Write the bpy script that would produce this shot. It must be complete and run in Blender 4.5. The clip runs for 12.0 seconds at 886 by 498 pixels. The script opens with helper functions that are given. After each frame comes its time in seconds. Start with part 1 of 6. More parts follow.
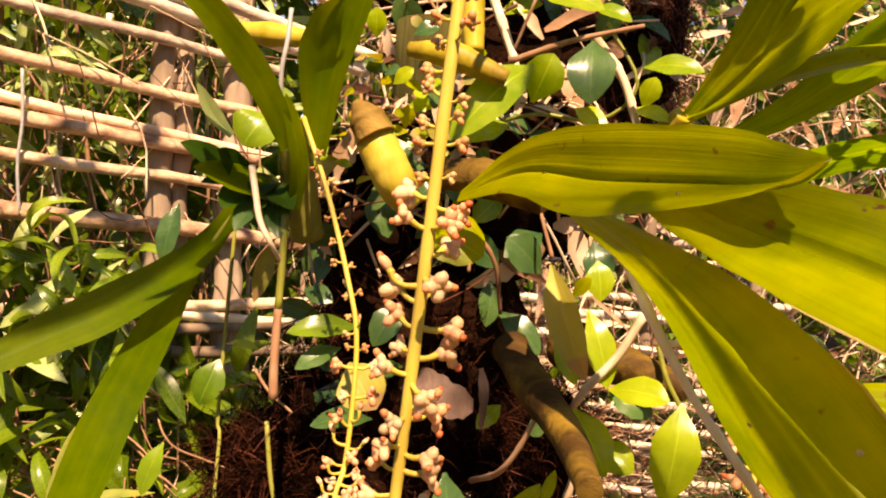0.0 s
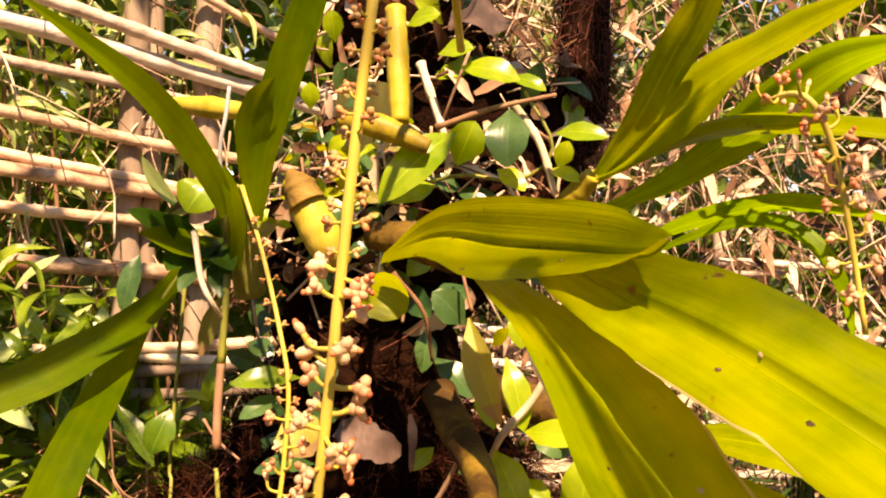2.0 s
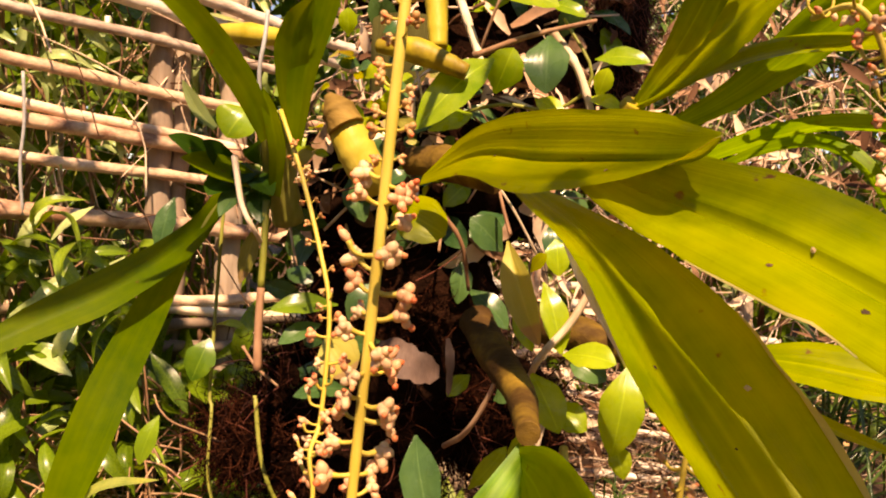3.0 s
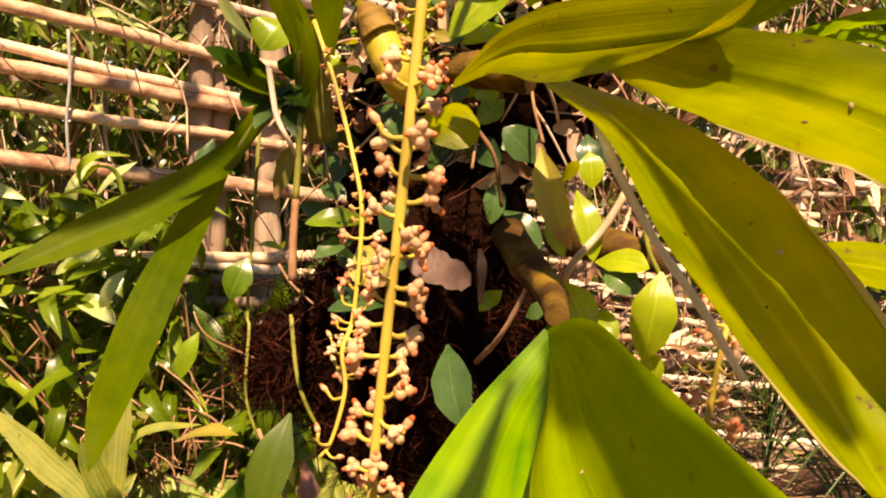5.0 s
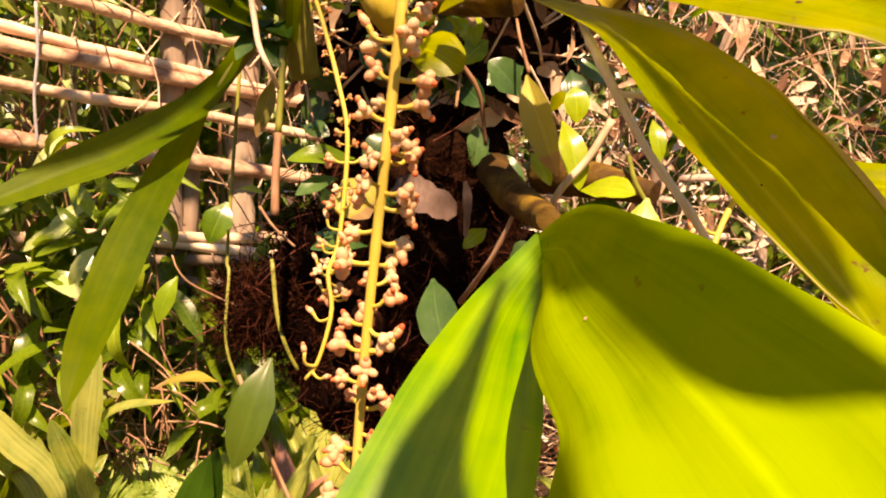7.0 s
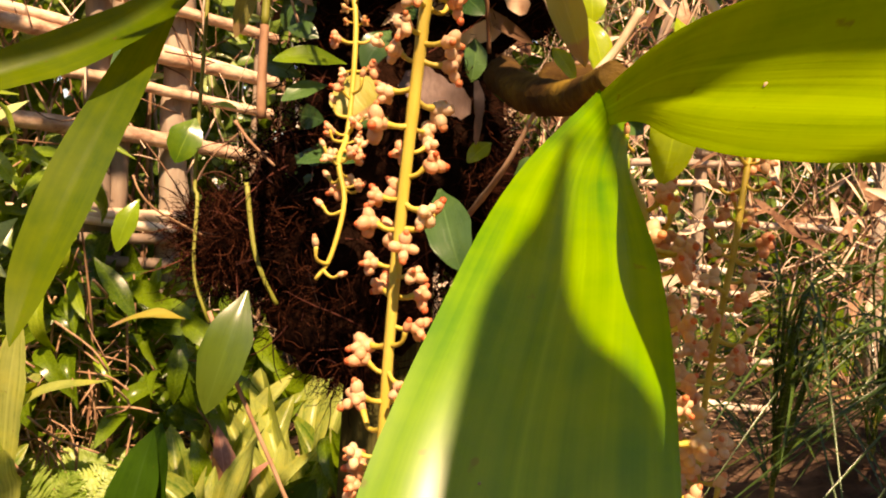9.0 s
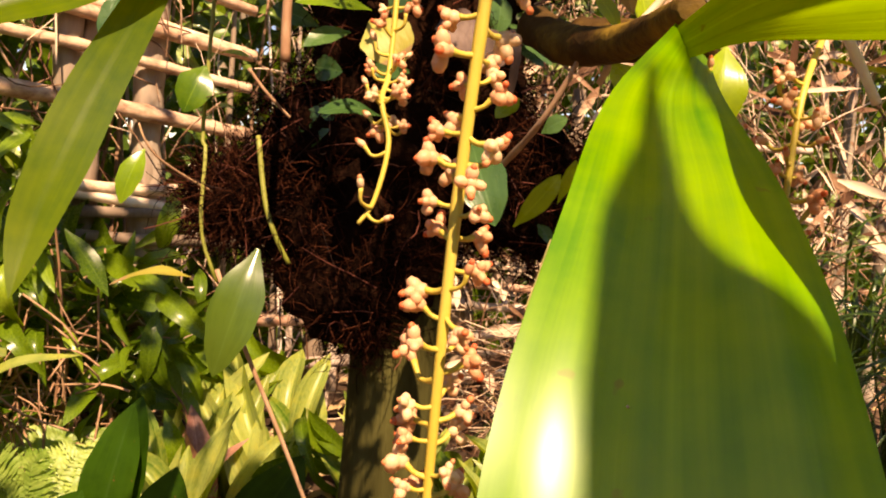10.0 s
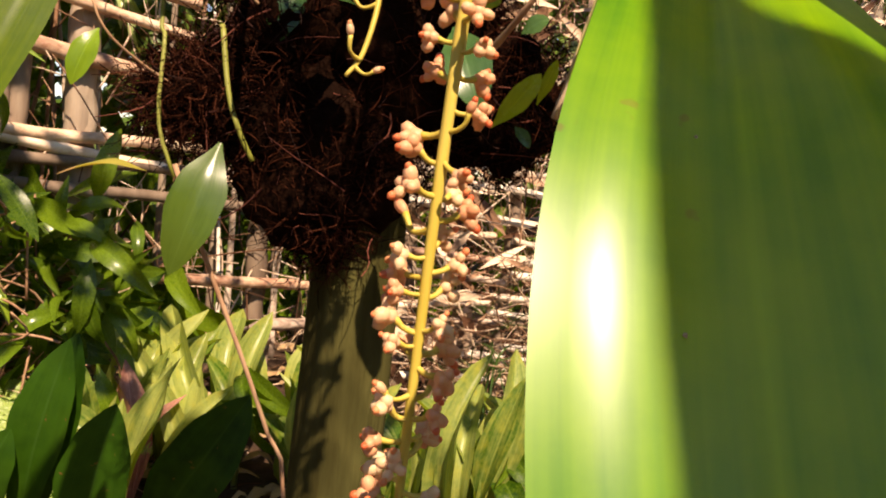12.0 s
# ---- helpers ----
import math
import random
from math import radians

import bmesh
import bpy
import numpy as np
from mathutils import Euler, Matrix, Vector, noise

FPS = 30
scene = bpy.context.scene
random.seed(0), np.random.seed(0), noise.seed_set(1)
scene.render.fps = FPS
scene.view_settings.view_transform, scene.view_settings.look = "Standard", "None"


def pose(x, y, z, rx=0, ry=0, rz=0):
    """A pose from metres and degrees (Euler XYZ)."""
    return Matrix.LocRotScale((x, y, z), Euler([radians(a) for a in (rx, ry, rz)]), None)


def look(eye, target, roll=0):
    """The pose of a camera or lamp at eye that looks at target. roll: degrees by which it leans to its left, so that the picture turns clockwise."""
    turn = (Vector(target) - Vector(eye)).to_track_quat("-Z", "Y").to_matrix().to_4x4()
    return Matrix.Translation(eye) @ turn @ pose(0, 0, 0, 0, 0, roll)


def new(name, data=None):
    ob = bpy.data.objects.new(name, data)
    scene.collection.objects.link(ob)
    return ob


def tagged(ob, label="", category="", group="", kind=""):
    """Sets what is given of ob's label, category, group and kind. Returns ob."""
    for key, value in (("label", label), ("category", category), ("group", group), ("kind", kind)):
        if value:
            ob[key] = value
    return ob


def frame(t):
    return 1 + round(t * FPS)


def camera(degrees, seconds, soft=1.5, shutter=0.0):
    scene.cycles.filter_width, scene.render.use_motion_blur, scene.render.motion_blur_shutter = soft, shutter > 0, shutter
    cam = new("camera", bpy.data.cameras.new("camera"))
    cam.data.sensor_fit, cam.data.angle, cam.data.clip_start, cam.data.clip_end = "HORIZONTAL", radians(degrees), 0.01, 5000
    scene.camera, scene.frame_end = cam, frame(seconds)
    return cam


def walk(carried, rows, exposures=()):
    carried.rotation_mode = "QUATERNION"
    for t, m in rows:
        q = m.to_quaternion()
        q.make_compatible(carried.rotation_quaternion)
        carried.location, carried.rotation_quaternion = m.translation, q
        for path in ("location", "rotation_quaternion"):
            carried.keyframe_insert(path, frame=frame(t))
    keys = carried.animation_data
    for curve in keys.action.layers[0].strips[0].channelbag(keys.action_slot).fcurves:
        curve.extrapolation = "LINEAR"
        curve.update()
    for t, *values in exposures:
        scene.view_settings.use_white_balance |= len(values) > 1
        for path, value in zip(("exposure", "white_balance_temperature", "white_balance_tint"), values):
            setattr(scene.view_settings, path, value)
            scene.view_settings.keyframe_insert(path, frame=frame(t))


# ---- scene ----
cam = camera(61.6, 12.0, soft=2.0)
PATH = [
    (0, (0.024, 0.008, 1.328), (-0.058, 2.005, 1.253), 3.5),
    (0.5, (0.013, 0.002, 1.342), (-0.063, 1.999, 1.266), 3.7),
    (1, (0.028, -0.014, 1.345), (-0.032, 1.985, 1.318), 2.8),
    (1.5, (0.046, -0.022, 1.351), (0.023, 1.978, 1.355), 2.4),
    (2, (0.061, -0.033, 1.349), (0.03, 1.967, 1.358), 2.3),
    (2.5, (0.06, -0.041, 1.337), (-0.027, 1.957, 1.31), 2.4),
    (3, (0.052, -0.034, 1.319), (-0.039, 1.962, 1.235), 2.6),
    (3.5, (0.046, -0.037, 1.301), (-0.067, 1.956, 1.193), 2.9),
    (3.7, (0.041, -0.04, 1.296), (-0.101, 1.951, 1.167), 3.3),
    (5.3, (0.067, -0.037, 1.271), (-0.132, 1.947, 1.116), 2.4),
    (5.5, (0.074, -0.041, 1.272), (-0.125, 1.944, 1.13), 2.0),
    (6, (0.097, -0.038, 1.255), (-0.15, 1.938, 1.064), 2.0),
    (6.5, (0.087, -0.033, 1.238), (-0.138, 1.944, 1.039), 2.0),
    (7, (0.052, -0.038, 1.225), (-0.065, 1.953, 1.066), 2.8),
    (7.5, (0.015, -0.033, 1.206), (-0.016, 1.961, 1.053), 3.5),
    (7.7, (0.001, -0.021, 1.194), (-0.008, 1.973, 1.034), 3.6),
    (9.3, (-0.004, 0.006, 1.154), (0.097, 1.998, 1.013), 3.3),
    (9.5, (-0.013, 0.007, 1.152), (0.102, 1.998, 1.004), 3.5),
    (10, (-0.042, 0.027, 1.13), (0.14, 2.012, 0.964), 4.6),
    (10.5, (-0.053, 0.038, 1.124), (0.211, 2.015, 0.978), 4.8),
    (11, (-0.061, 0.044, 1.104), (0.228, 2.015, 0.928), 5.6),
    (11.5, (-0.064, 0.041, 1.083), (0.266, 2.006, 0.912), 6.7),
    (12, (-0.059, 0.042, 1.069), (0.291, 2.002, 0.876), 6.7),
]
walk(cam, [(t, look(eye, target, roll)) for t, eye, target, roll in PATH], [(0.0, 1.18, 10200, 30), (1.0, 1.26, 10200, 30), (1.5, 1.36, 10200, 30), (2.0, 1.36, 10200, 30), (2.5, 1.06, 10200, 31), (3.5, 1.06, 10200, 31), (5.5, 1.11, 10200, 30), (6.5, 1.24, 10300, 33), (7.5, 1.26, 10300, 34), (9.5, 1.10, 10000, 28), (10.5, 1.20, 9200, 26), (12.0, 0.92, 8000, 22)])

# ---- light: high tropical sun behind the path, clear sky ----
SUN = Vector((0.10, -0.61, 0.79)).normalized()
world = bpy.data.worlds.new("sky")
scene.world = world
world.use_nodes = True
wn = world.node_tree.nodes
sky = wn.new("ShaderNodeTexSky")
sky.sky_type = "NISHITA"
sky.sun_disc = False
sky.dust_density, sky.ozone_density = 0.0, 4.0
sky.sun_elevation = math.asin(SUN.z)
sky.sun_rotation = math.atan2(SUN.x, SUN.y)
world.node_tree.links.new(sky.outputs[0], wn["Background"].inputs[0])
wn["Background"].inputs[1].default_value = 0.09
sun = new("sun", bpy.data.lights.new("sun", "SUN"))
sun.data.energy, sun.data.angle, sun.data.color = 5.0, radians(0.6), (1.0, 0.90, 0.72)
sun.matrix_world = look(SUN * 20, (0, 0, 0))
GROUND = 0.30

# ---- materials ----


class Mat:
    """A node material with short calls for its nodes."""

    def __init__(self, name):
        self.m = bpy.data.materials.new(name)
        self.m.use_nodes = True
        self.n, self.l = self.m.node_tree.nodes, self.m.node_tree.links
        self.b = self.n["Principled BSDF"]
        self.out = self.n["Material Output"]

    def node(self, kind, **values):
        nd = self.n.new(kind)
        for k, v in values.items():
            nd.inputs[k.replace("_", " ")].default_value = v
        return nd

    def link(self, a, b):
        self.l.new(a, b)

    def coords(self, which, scale=(1, 1, 1)):
        tc = self.n.new("ShaderNodeTexCoord")
        mp = self.n.new("ShaderNodeMapping")
        mp.inputs["Scale"].default_value = scale
        self.link(tc.outputs[which], mp.inputs["Vector"])
        return mp.outputs[0]

    def noise(self, vec, scale, detail=4.0, rough=0.6):
        nd = self.node("ShaderNodeTexNoise", Scale=scale, Detail=detail, Roughness=rough)
        self.link(vec, nd.inputs["Vector"])
        return nd.outputs["Fac"]

    def ramp(self, fac, *stops):
        nd = self.n.new("ShaderNodeValToRGB")
        el = nd.color_ramp.elements
        while len(el) < len(stops):
            el.new(0.5)
        for e, (p, c) in zip(el, stops):
            e.position = p
            e.color = (*c, 1) if len(c) == 3 else c
        self.link(fac, nd.inputs[0])
        return nd.outputs[0]

    def mix(self, fac, a, b, blend="MIX"):
        nd = self.n.new("ShaderNodeMix")
        nd.data_type, nd.blend_type = "RGBA", blend
        for i, v in ((0, fac), (6, a), (7, b)):
            if isinstance(v, (int, float)):
                nd.inputs[i].default_value = v
            elif isinstance(v, tuple):
                nd.inputs[i].default_value = (*v, 1)
            else:
                self.link(v, nd.inputs[i])
        return nd.outputs[2]

    def math(self, op, a, b=0.0):
        nd = self.n.new("ShaderNodeMath")
        nd.operation = op
        for i, v in ((0, a), (1, b)):
            if isinstance(v, (int, float)):
                nd.inputs[i].default_value = v
            else:
                self.link(v, nd.inputs[i])
        return nd.outputs[0]

    def random(self):
        return self.n.new("ShaderNodeObjectInfo").outputs["Random"]

    def island(self):
        return self.n.new("ShaderNodeNewGeometry").outputs["Random Per Island"]

    def bump(self, height, strength=0.3, distance=0.002):
        nd = self.node("ShaderNodeBump", Strength=strength, Distance=distance)
        self.link(height, nd.inputs["Height"])
        self.link(nd.outputs[0], self.b.inputs["Normal"])
        return nd.outputs[0]

    def base(self, colour, rough=0.6, spec=0.5):
        if isinstance(colour, tuple):
            self.b.inputs["Base Color"].default_value = (*colour, 1)
        else:
            self.link(colour, self.b.inputs["Base Color"])
        self.b.inputs["Roughness"].default_value = rough
        self.b.inputs["Specular IOR Level"].default_value = spec

    def thin(self, colour, share, normal=None):
        """Lets light through a leaf."""
        tr = self.n.new("ShaderNodeBsdfTranslucent")
        if isinstance(colour, tuple):
            tr.inputs["Color"].default_value = (*colour, 1)
        else:
            self.link(colour, tr.inputs["Color"])
        if normal:
            self.link(normal, tr.inputs["Normal"])
        mx = self.n.new("ShaderNodeMixShader")
        mx.inputs[0].default_value = share
        self.link(self.b.outputs[0], mx.inputs[1])
        self.link(tr.outputs[0], mx.inputs[2])
        self.link(mx.outputs[0], self.out.inputs["Surface"])


def leaf_material(name, low, high, through_tint, veins=24.0, rough=0.32, share=0.4, spot=0.0, stripe=0.25, tip=0.0, bump=0.25, coat=0.0, ribs=0.35, spec=0.5, sheen=0.29, ends=(0.25, 0.8), wax=1.5):
    """A living leaf: parallel veins along it, mottled green, brown specks and a dry tip where asked."""
    m = Mat(name)
    uv = m.coords("UV")
    ob = m.coords("Object")
    lines = m.noise(m.coords("UV", (veins, 1.2, 1)), 1.0, 3.0)
    fine = m.noise(m.coords("UV", (veins * 4, 3.0, 1)), 1.0, 2.0)
    mott = m.noise(ob, 38.0, 5.0)
    tone = m.math("ADD", m.math("MULTIPLY", lines, stripe * 1.6), m.math("MULTIPLY", mott, 1.0 - stripe))
    tone = m.math("ADD", tone, m.math("MULTIPLY", m.math("SUBTRACT", m.random(), 0.5), 0.35))
    col = m.ramp(tone, (ends[0], low), (ends[1], high))
    # pale rib along the middle
    sep = m.n.new("ShaderNodeSeparateXYZ")
    m.link(uv, sep.inputs[0])
    rib = m.math("ABSOLUTE", m.math("SUBTRACT", sep.outputs[0], 0.5))
    ribm = m.ramp(rib, (0.0, (1, 1, 1)), (0.03, (0, 0, 0)))
    col = m.mix(m.math("MULTIPLY", ribm, ribs), col, tuple(min(1, c * 1.5 + 0.03) for c in high))
    if spot:
        sp = m.noise(ob, 70.0, 3.0)
        sm = m.ramp(sp, (0.685, (0, 0, 0)), (0.73, (1, 1, 1)))
        col = m.mix(m.math("MULTIPLY", sm, spot), col, (0.16, 0.08, 0.025))
        yel = m.ramp(m.noise(ob, 14.0, 3.0), (0.45, (0, 0, 0)), (0.75, (1, 1, 1)))
        col = m.mix(m.math("MULTIPLY", yel, 0.45), col, tuple(min(1, c * k) for c, k in zip(high, (1.45, 1.15, 0.6))))
    if tip:
        edge = m.math("ADD", sep.outputs[1], m.math("MULTIPLY", m.noise(ob, 60.0, 3.0), 0.12))
        tm = m.ramp(edge, (1.0 - tip + 0.06, (0, 0, 0)), (1.0 - tip + 0.10, (1, 1, 1)))
        col = m.mix(tm, col, (0.42, 0.27, 0.12))
    rv = m.ramp(m.noise(ob, 55.0, 4.0), (0.3, (rough - 0.07,) * 3), (0.75, (rough + 0.12,) * 3))
    m.base(col, rough, spec)
    m.link(rv, m.b.inputs["Roughness"])
    m.b.inputs["Coat Weight"].default_value, m.b.inputs["Coat Roughness"].default_value, m.b.inputs["Coat IOR"].default_value = coat, sheen, wax
    h = m.math("ADD", lines, m.math("MULTIPLY", fine, 0.4))
    nb = m.bump(h, bump, 0.0012)
    tint = m.mix(1.0, col, through_tint, "MULTIPLY")
    m.thin(tint, share, nb)
    return m.m


def rough_material(name, dark, mid, light, scale=30.0, stretch=(1, 1, 1), rough=0.8, bump=0.5, dist=0.004, vary=0.3, islands=False, coords="Object", spec=0.3):
    """Bark, soil, dry wood: three tones in two scales of noise with relief."""
    m = Mat(name)
    v = m.coords(coords, stretch)
    a, b = m.noise(v, scale, 6.0, 0.65), m.noise(v, scale * 0.17, 3.0)
    tone = m.math("ADD", m.math("MULTIPLY", a, 0.65), m.math("MULTIPLY", b, 0.35))
    r = m.island() if islands else m.random()
    tone = m.math("ADD", tone, m.math("MULTIPLY", m.math("SUBTRACT", r, 0.5), vary))
    m.base(m.ramp(tone, (0.3, dark), (0.5, mid), (0.72, light)), rough, spec)
    m.bump(m.noise(v, scale * 2.2, 5.0), bump, dist)
    return m.m


ORCHID = leaf_material("orchid_leaf", (0.12, 0.195, 0.001), (0.34, 0.395, 0.002), (1.75, 1.35, 0.08), 10.0, 0.34, 0.46, 1.0, 0.30, 0.0, 0.5, 0.15, 0.35, 0.22)
ORCHID_GREEN = leaf_material("orchid_leaf_green", (0.032, 0.185, 0.0), (0.210, 0.420, 0.003), (2.0, 1.5, 0.02), 9.0, 0.36, 0.36, 0.5, 0.5, 0.0, 0.4, 1.0, 0.25, 0.0, 0.33, wax=1.6)
ORCHID_FAN = leaf_material("orchid_leaf_fan", (0.055, 0.165, 0.0), (0.235, 0.375, 0.002), (1.9, 1.5, 0.02), 9.0, 0.36, 0.36, 0.5, 0.5, 0.0, 0.4, 0.15, 0.45, 0.0, 0.38)
ORCHID_TIP = leaf_material("orchid_leaf_dry_tip", (0.11, 0.20, 0.001), (0.33, 0.40, 0.002), (1.75, 1.35, 0.08), 10.0, 0.34, 0.46, 1.0, 0.30, 0.07, 0.5, 0.15, 0.35, 0.25)
NARROW = leaf_material("narrow_leaf", (0.028, 0.088, 0.0), (0.125, 0.205, 0.0), (2.9, 1.9, 0.05), 7.0, 0.40, 0.52, 0.5, 0.3, 0.0, 0.12, 0.10, 0.0, 0.10, 0.25)
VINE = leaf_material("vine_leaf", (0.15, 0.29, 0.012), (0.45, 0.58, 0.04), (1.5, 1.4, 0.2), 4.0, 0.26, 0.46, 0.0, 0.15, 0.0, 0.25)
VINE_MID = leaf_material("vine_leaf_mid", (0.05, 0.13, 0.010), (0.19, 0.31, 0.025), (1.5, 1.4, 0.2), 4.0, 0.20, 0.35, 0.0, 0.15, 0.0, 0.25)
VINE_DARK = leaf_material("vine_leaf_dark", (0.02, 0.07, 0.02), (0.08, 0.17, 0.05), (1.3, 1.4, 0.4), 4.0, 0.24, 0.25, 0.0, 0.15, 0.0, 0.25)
OLIVE = leaf_material("olive_old_leaf", (0.15, 0.15, 0.02), (0.42, 0.40, 0.09), (1.4, 1.1, 0.4), 5.0, 0.5, 0.35, 1.0, 0.3, 0.25, 0.5)
GREY = leaf_material("grey_green_leaf", (0.016, 0.048, 0.004), (0.07, 0.125, 0.016), (1.6, 1.6, 0.3), 6.0, 0.40, 0.25, 0.3, 0.4, 0.0, 0.4, 1.0, 0.2, 0.1, 0.21)
# very dark green that holds the shade over the low bush and shoot foot
DEEP_SHADE = leaf_material("deep_shade_leaf", (0.006, 0.026, 0.002), (0.026, 0.080, 0.006), (1.6, 1.6, 0.3), 7.0, 0.40, 0.30, 1.0, 0.3, 0.0, 0.25, 0.0, 0.2, 0.15)
BUSH = leaf_material("bush_leaf", (0.012, 0.050, 0.003), (0.14, 0.225, 0.016), (1.7, 1.6, 0.2), 6.0, 0.25, 0.34, 0.0, 0.2, 0.0, 0.25, 0.0, 0.35, 0.4)
STRIPED = leaf_material("striped_leaf", (0.045, 0.13, 0.008), (0.37, 0.42, 0.12), (1.3, 1.4, 0.3), 10.0, 0.36, 0.38, 0.8, 0.6, 0.06, 0.5, ends=(0.42, 0.88))
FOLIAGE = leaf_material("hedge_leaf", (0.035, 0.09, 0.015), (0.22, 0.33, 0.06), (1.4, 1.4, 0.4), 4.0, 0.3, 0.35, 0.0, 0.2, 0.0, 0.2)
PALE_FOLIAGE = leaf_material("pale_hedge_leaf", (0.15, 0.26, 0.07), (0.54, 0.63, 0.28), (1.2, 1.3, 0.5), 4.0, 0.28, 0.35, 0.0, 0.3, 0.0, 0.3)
LANCE = leaf_material("lance_leaf", (0.05, 0.14, 0.006), (0.27, 0.37, 0.035), (1.5, 1.4, 0.2), 6.0, 0.28, 0.36, 0.0, 0.25, 0.0, 0.3)
GRASS = leaf_material("strap_leaf", (0.012, 0.036, 0.006), (0.06, 0.115, 0.02), (1.4, 1.4, 0.4), 5.0, 0.27, 0.25, 0.0, 0.3, 0.0, 0.2)
FERN = leaf_material("fern_leaf", (0.12, 0.22, 0.03), (0.42, 0.51, 0.15), (1.3, 1.4, 0.4), 3.0, 0.45, 0.4, 0.0, 0.2, 0.0, 0.2)
DRY = leaf_material("dry_leaf", (0.22, 0.12, 0.06), (0.55, 0.38, 0.22), (1.2, 1.0, 0.7), 8.0, 0.6, 0.25, 0.3, 0.4, 0.0, 0.5)
RED = leaf_material("red_dry_leaf", (0.30, 0.10, 0.07), (0.60, 0.30, 0.22), (1.2, 0.9, 0.7), 8.0, 0.5, 0.3, 0.0, 0.4, 0.0, 0.4)
BAMBOO = rough_material("weathered_bamboo", (0.26, 0.12, 0.075), (0.72, 0.49, 0.34), (0.92, 0.80, 0.65), 30.0, (0.3, 1, 1), 0.5, 0.6, 0.004, 0.25)
BAMBOO_GREY = rough_material("greyed_bamboo", (0.20, 0.13, 0.10), (0.56, 0.44, 0.36), (0.86, 0.78, 0.70), 30.0, (0.3, 1, 1), 0.6, 0.6, 0.004, 0.25)
BAMBOO_PALE = rough_material("bleached_bamboo", (0.34, 0.22, 0.15), (0.66, 0.54, 0.44), (0.86, 0.80, 0.72), 26.0, (0.3, 1, 1), 0.55, 0.4, 0.003, 0.25)
POLE = rough_material("old_pole", (0.09, 0.058, 0.040), (0.23, 0.165, 0.12), (0.44, 0.35, 0.27), 14.0, (1, 1, 0.15), 0.7, 0.5, 0.004, 0.2)
BARK = rough_material("post_bark", (0.012, 0.009, 0.003), (0.042, 0.037, 0.012), (0.11, 0.105, 0.036), 22.0, (1, 1, 0.12), 0.95, 0.9, 0.008, 0.15, spec=0.04)
TRUNK = rough_material("far_bark", (0.10, 0.07, 0.05), (0.26, 0.20, 0.15), (0.48, 0.42, 0.34), 12.0, (1, 1, 0.3), 0.85, 0.6, 0.01, 0.2)
# fibre and core browns taken near black: the root ball's shade is in them
SHADED_FIBRE = rough_material("shaded_root_fibre", (0.004, 0.0014, 0.0008), (0.013, 0.0042, 0.0024), (0.070, 0.021, 0.011), 40.0, (1, 1, 1), 0.9, 0.2, 0.002, 0.45, True, spec=0.03)
CORE = rough_material("shaded_root_core", (0.004, 0.002, 0.0015), (0.012, 0.005, 0.003), (0.030, 0.011, 0.006), 60.0, (1, 1, 1), 0.95, 0.8, 0.006, 0.1, spec=0.02)
COIR = rough_material("red_coir", (0.012, 0.004, 0.003), (0.06, 0.014, 0.010), (0.20, 0.055, 0.035), 40.0, (1, 1, 0.2), 0.9, 0.3, 0.003, 0.4, True)
SOIL = rough_material("ground_soil", (0.012, 0.006, 0.004), (0.05, 0.026, 0.015), (0.19, 0.11, 0.07), 9.0, (1, 1, 1), 0.95, 0.7, 0.02, 0.0)
STRAW = rough_material("dry_straw", (0.10, 0.045, 0.025), (0.32, 0.18, 0.11), (0.72, 0.54, 0.40), 20.0, (1, 1, 1), 0.75, 0.2, 0.002, 0.75, True, spec=0.15)
TWIG = rough_material("brown_twig", (0.12, 0.05, 0.03), (0.27, 0.14, 0.08), (0.48, 0.30, 0.19), 60.0, (1, 1, 0.3), 0.7, 0.4, 0.001, 0.2)
PALE_TWIG = rough_material("pale_twig", (0.32, 0.20, 0.12), (0.62, 0.48, 0.35), (0.86, 0.78, 0.66), 60.0, (1, 1, 0.3), 0.65, 0.4, 0.001, 0.1)
BLEACHED = rough_material("bleached_stalk", (0.45, 0.33, 0.25), (0.75, 0.63, 0.54), (0.92, 0.87, 0.80), 60.0, (1, 1, 0.3), 0.6, 0.5, 0.001, 0.1)
GREEN_STEM = rough_material("green_stem", (0.07, 0.08, 0.010), (0.17, 0.18, 0.03), (0.30, 0.30, 0.08), 50.0, (1, 1, 0.3), 0.45, 0.2, 0.0008, 0.15)
YELLOW_STEM = rough_material("raceme_stem", (0.34, 0.24, 0.03), (0.50, 0.38, 0.07), (0.66, 0.53, 0.16), 45.0, (1, 1, 0.15), 0.42, 0.25, 0.0006, 0.1)
BULB = rough_material("pseudobulb", (0.14, 0.09, 0.012), (0.40, 0.31, 0.03), (0.60, 0.48, 0.10), 34.0, (1, 1, 0.4), 0.5, 0.6, 0.002, 0.1)
# dark brown sheath, deepened further for the shadow over the canes
SHEATH = rough_material("shaded_brown_sheath", (0.02, 0.010, 0.004), (0.065, 0.033, 0.009), (0.30, 0.19, 0.03), 24.0, (0.6, 1, 1), 0.7, 0.9, 0.004, 0.1, spec=0.15)
TAN_SHEATH = rough_material("tan_sheath", (0.10, 0.055, 0.015), (0.30, 0.19, 0.05), (0.50, 0.36, 0.12), 24.0, (0.6, 1, 1), 0.7, 0.9, 0.004, 0.1, spec=0.15)
FLAKE = rough_material("pink_bark_flake", (0.03, 0.018, 0.015), (0.11, 0.068, 0.056), (0.27, 0.19, 0.16), 60.0, (1, 1, 0.4), 0.7, 0.4, 0.002, 0.2)
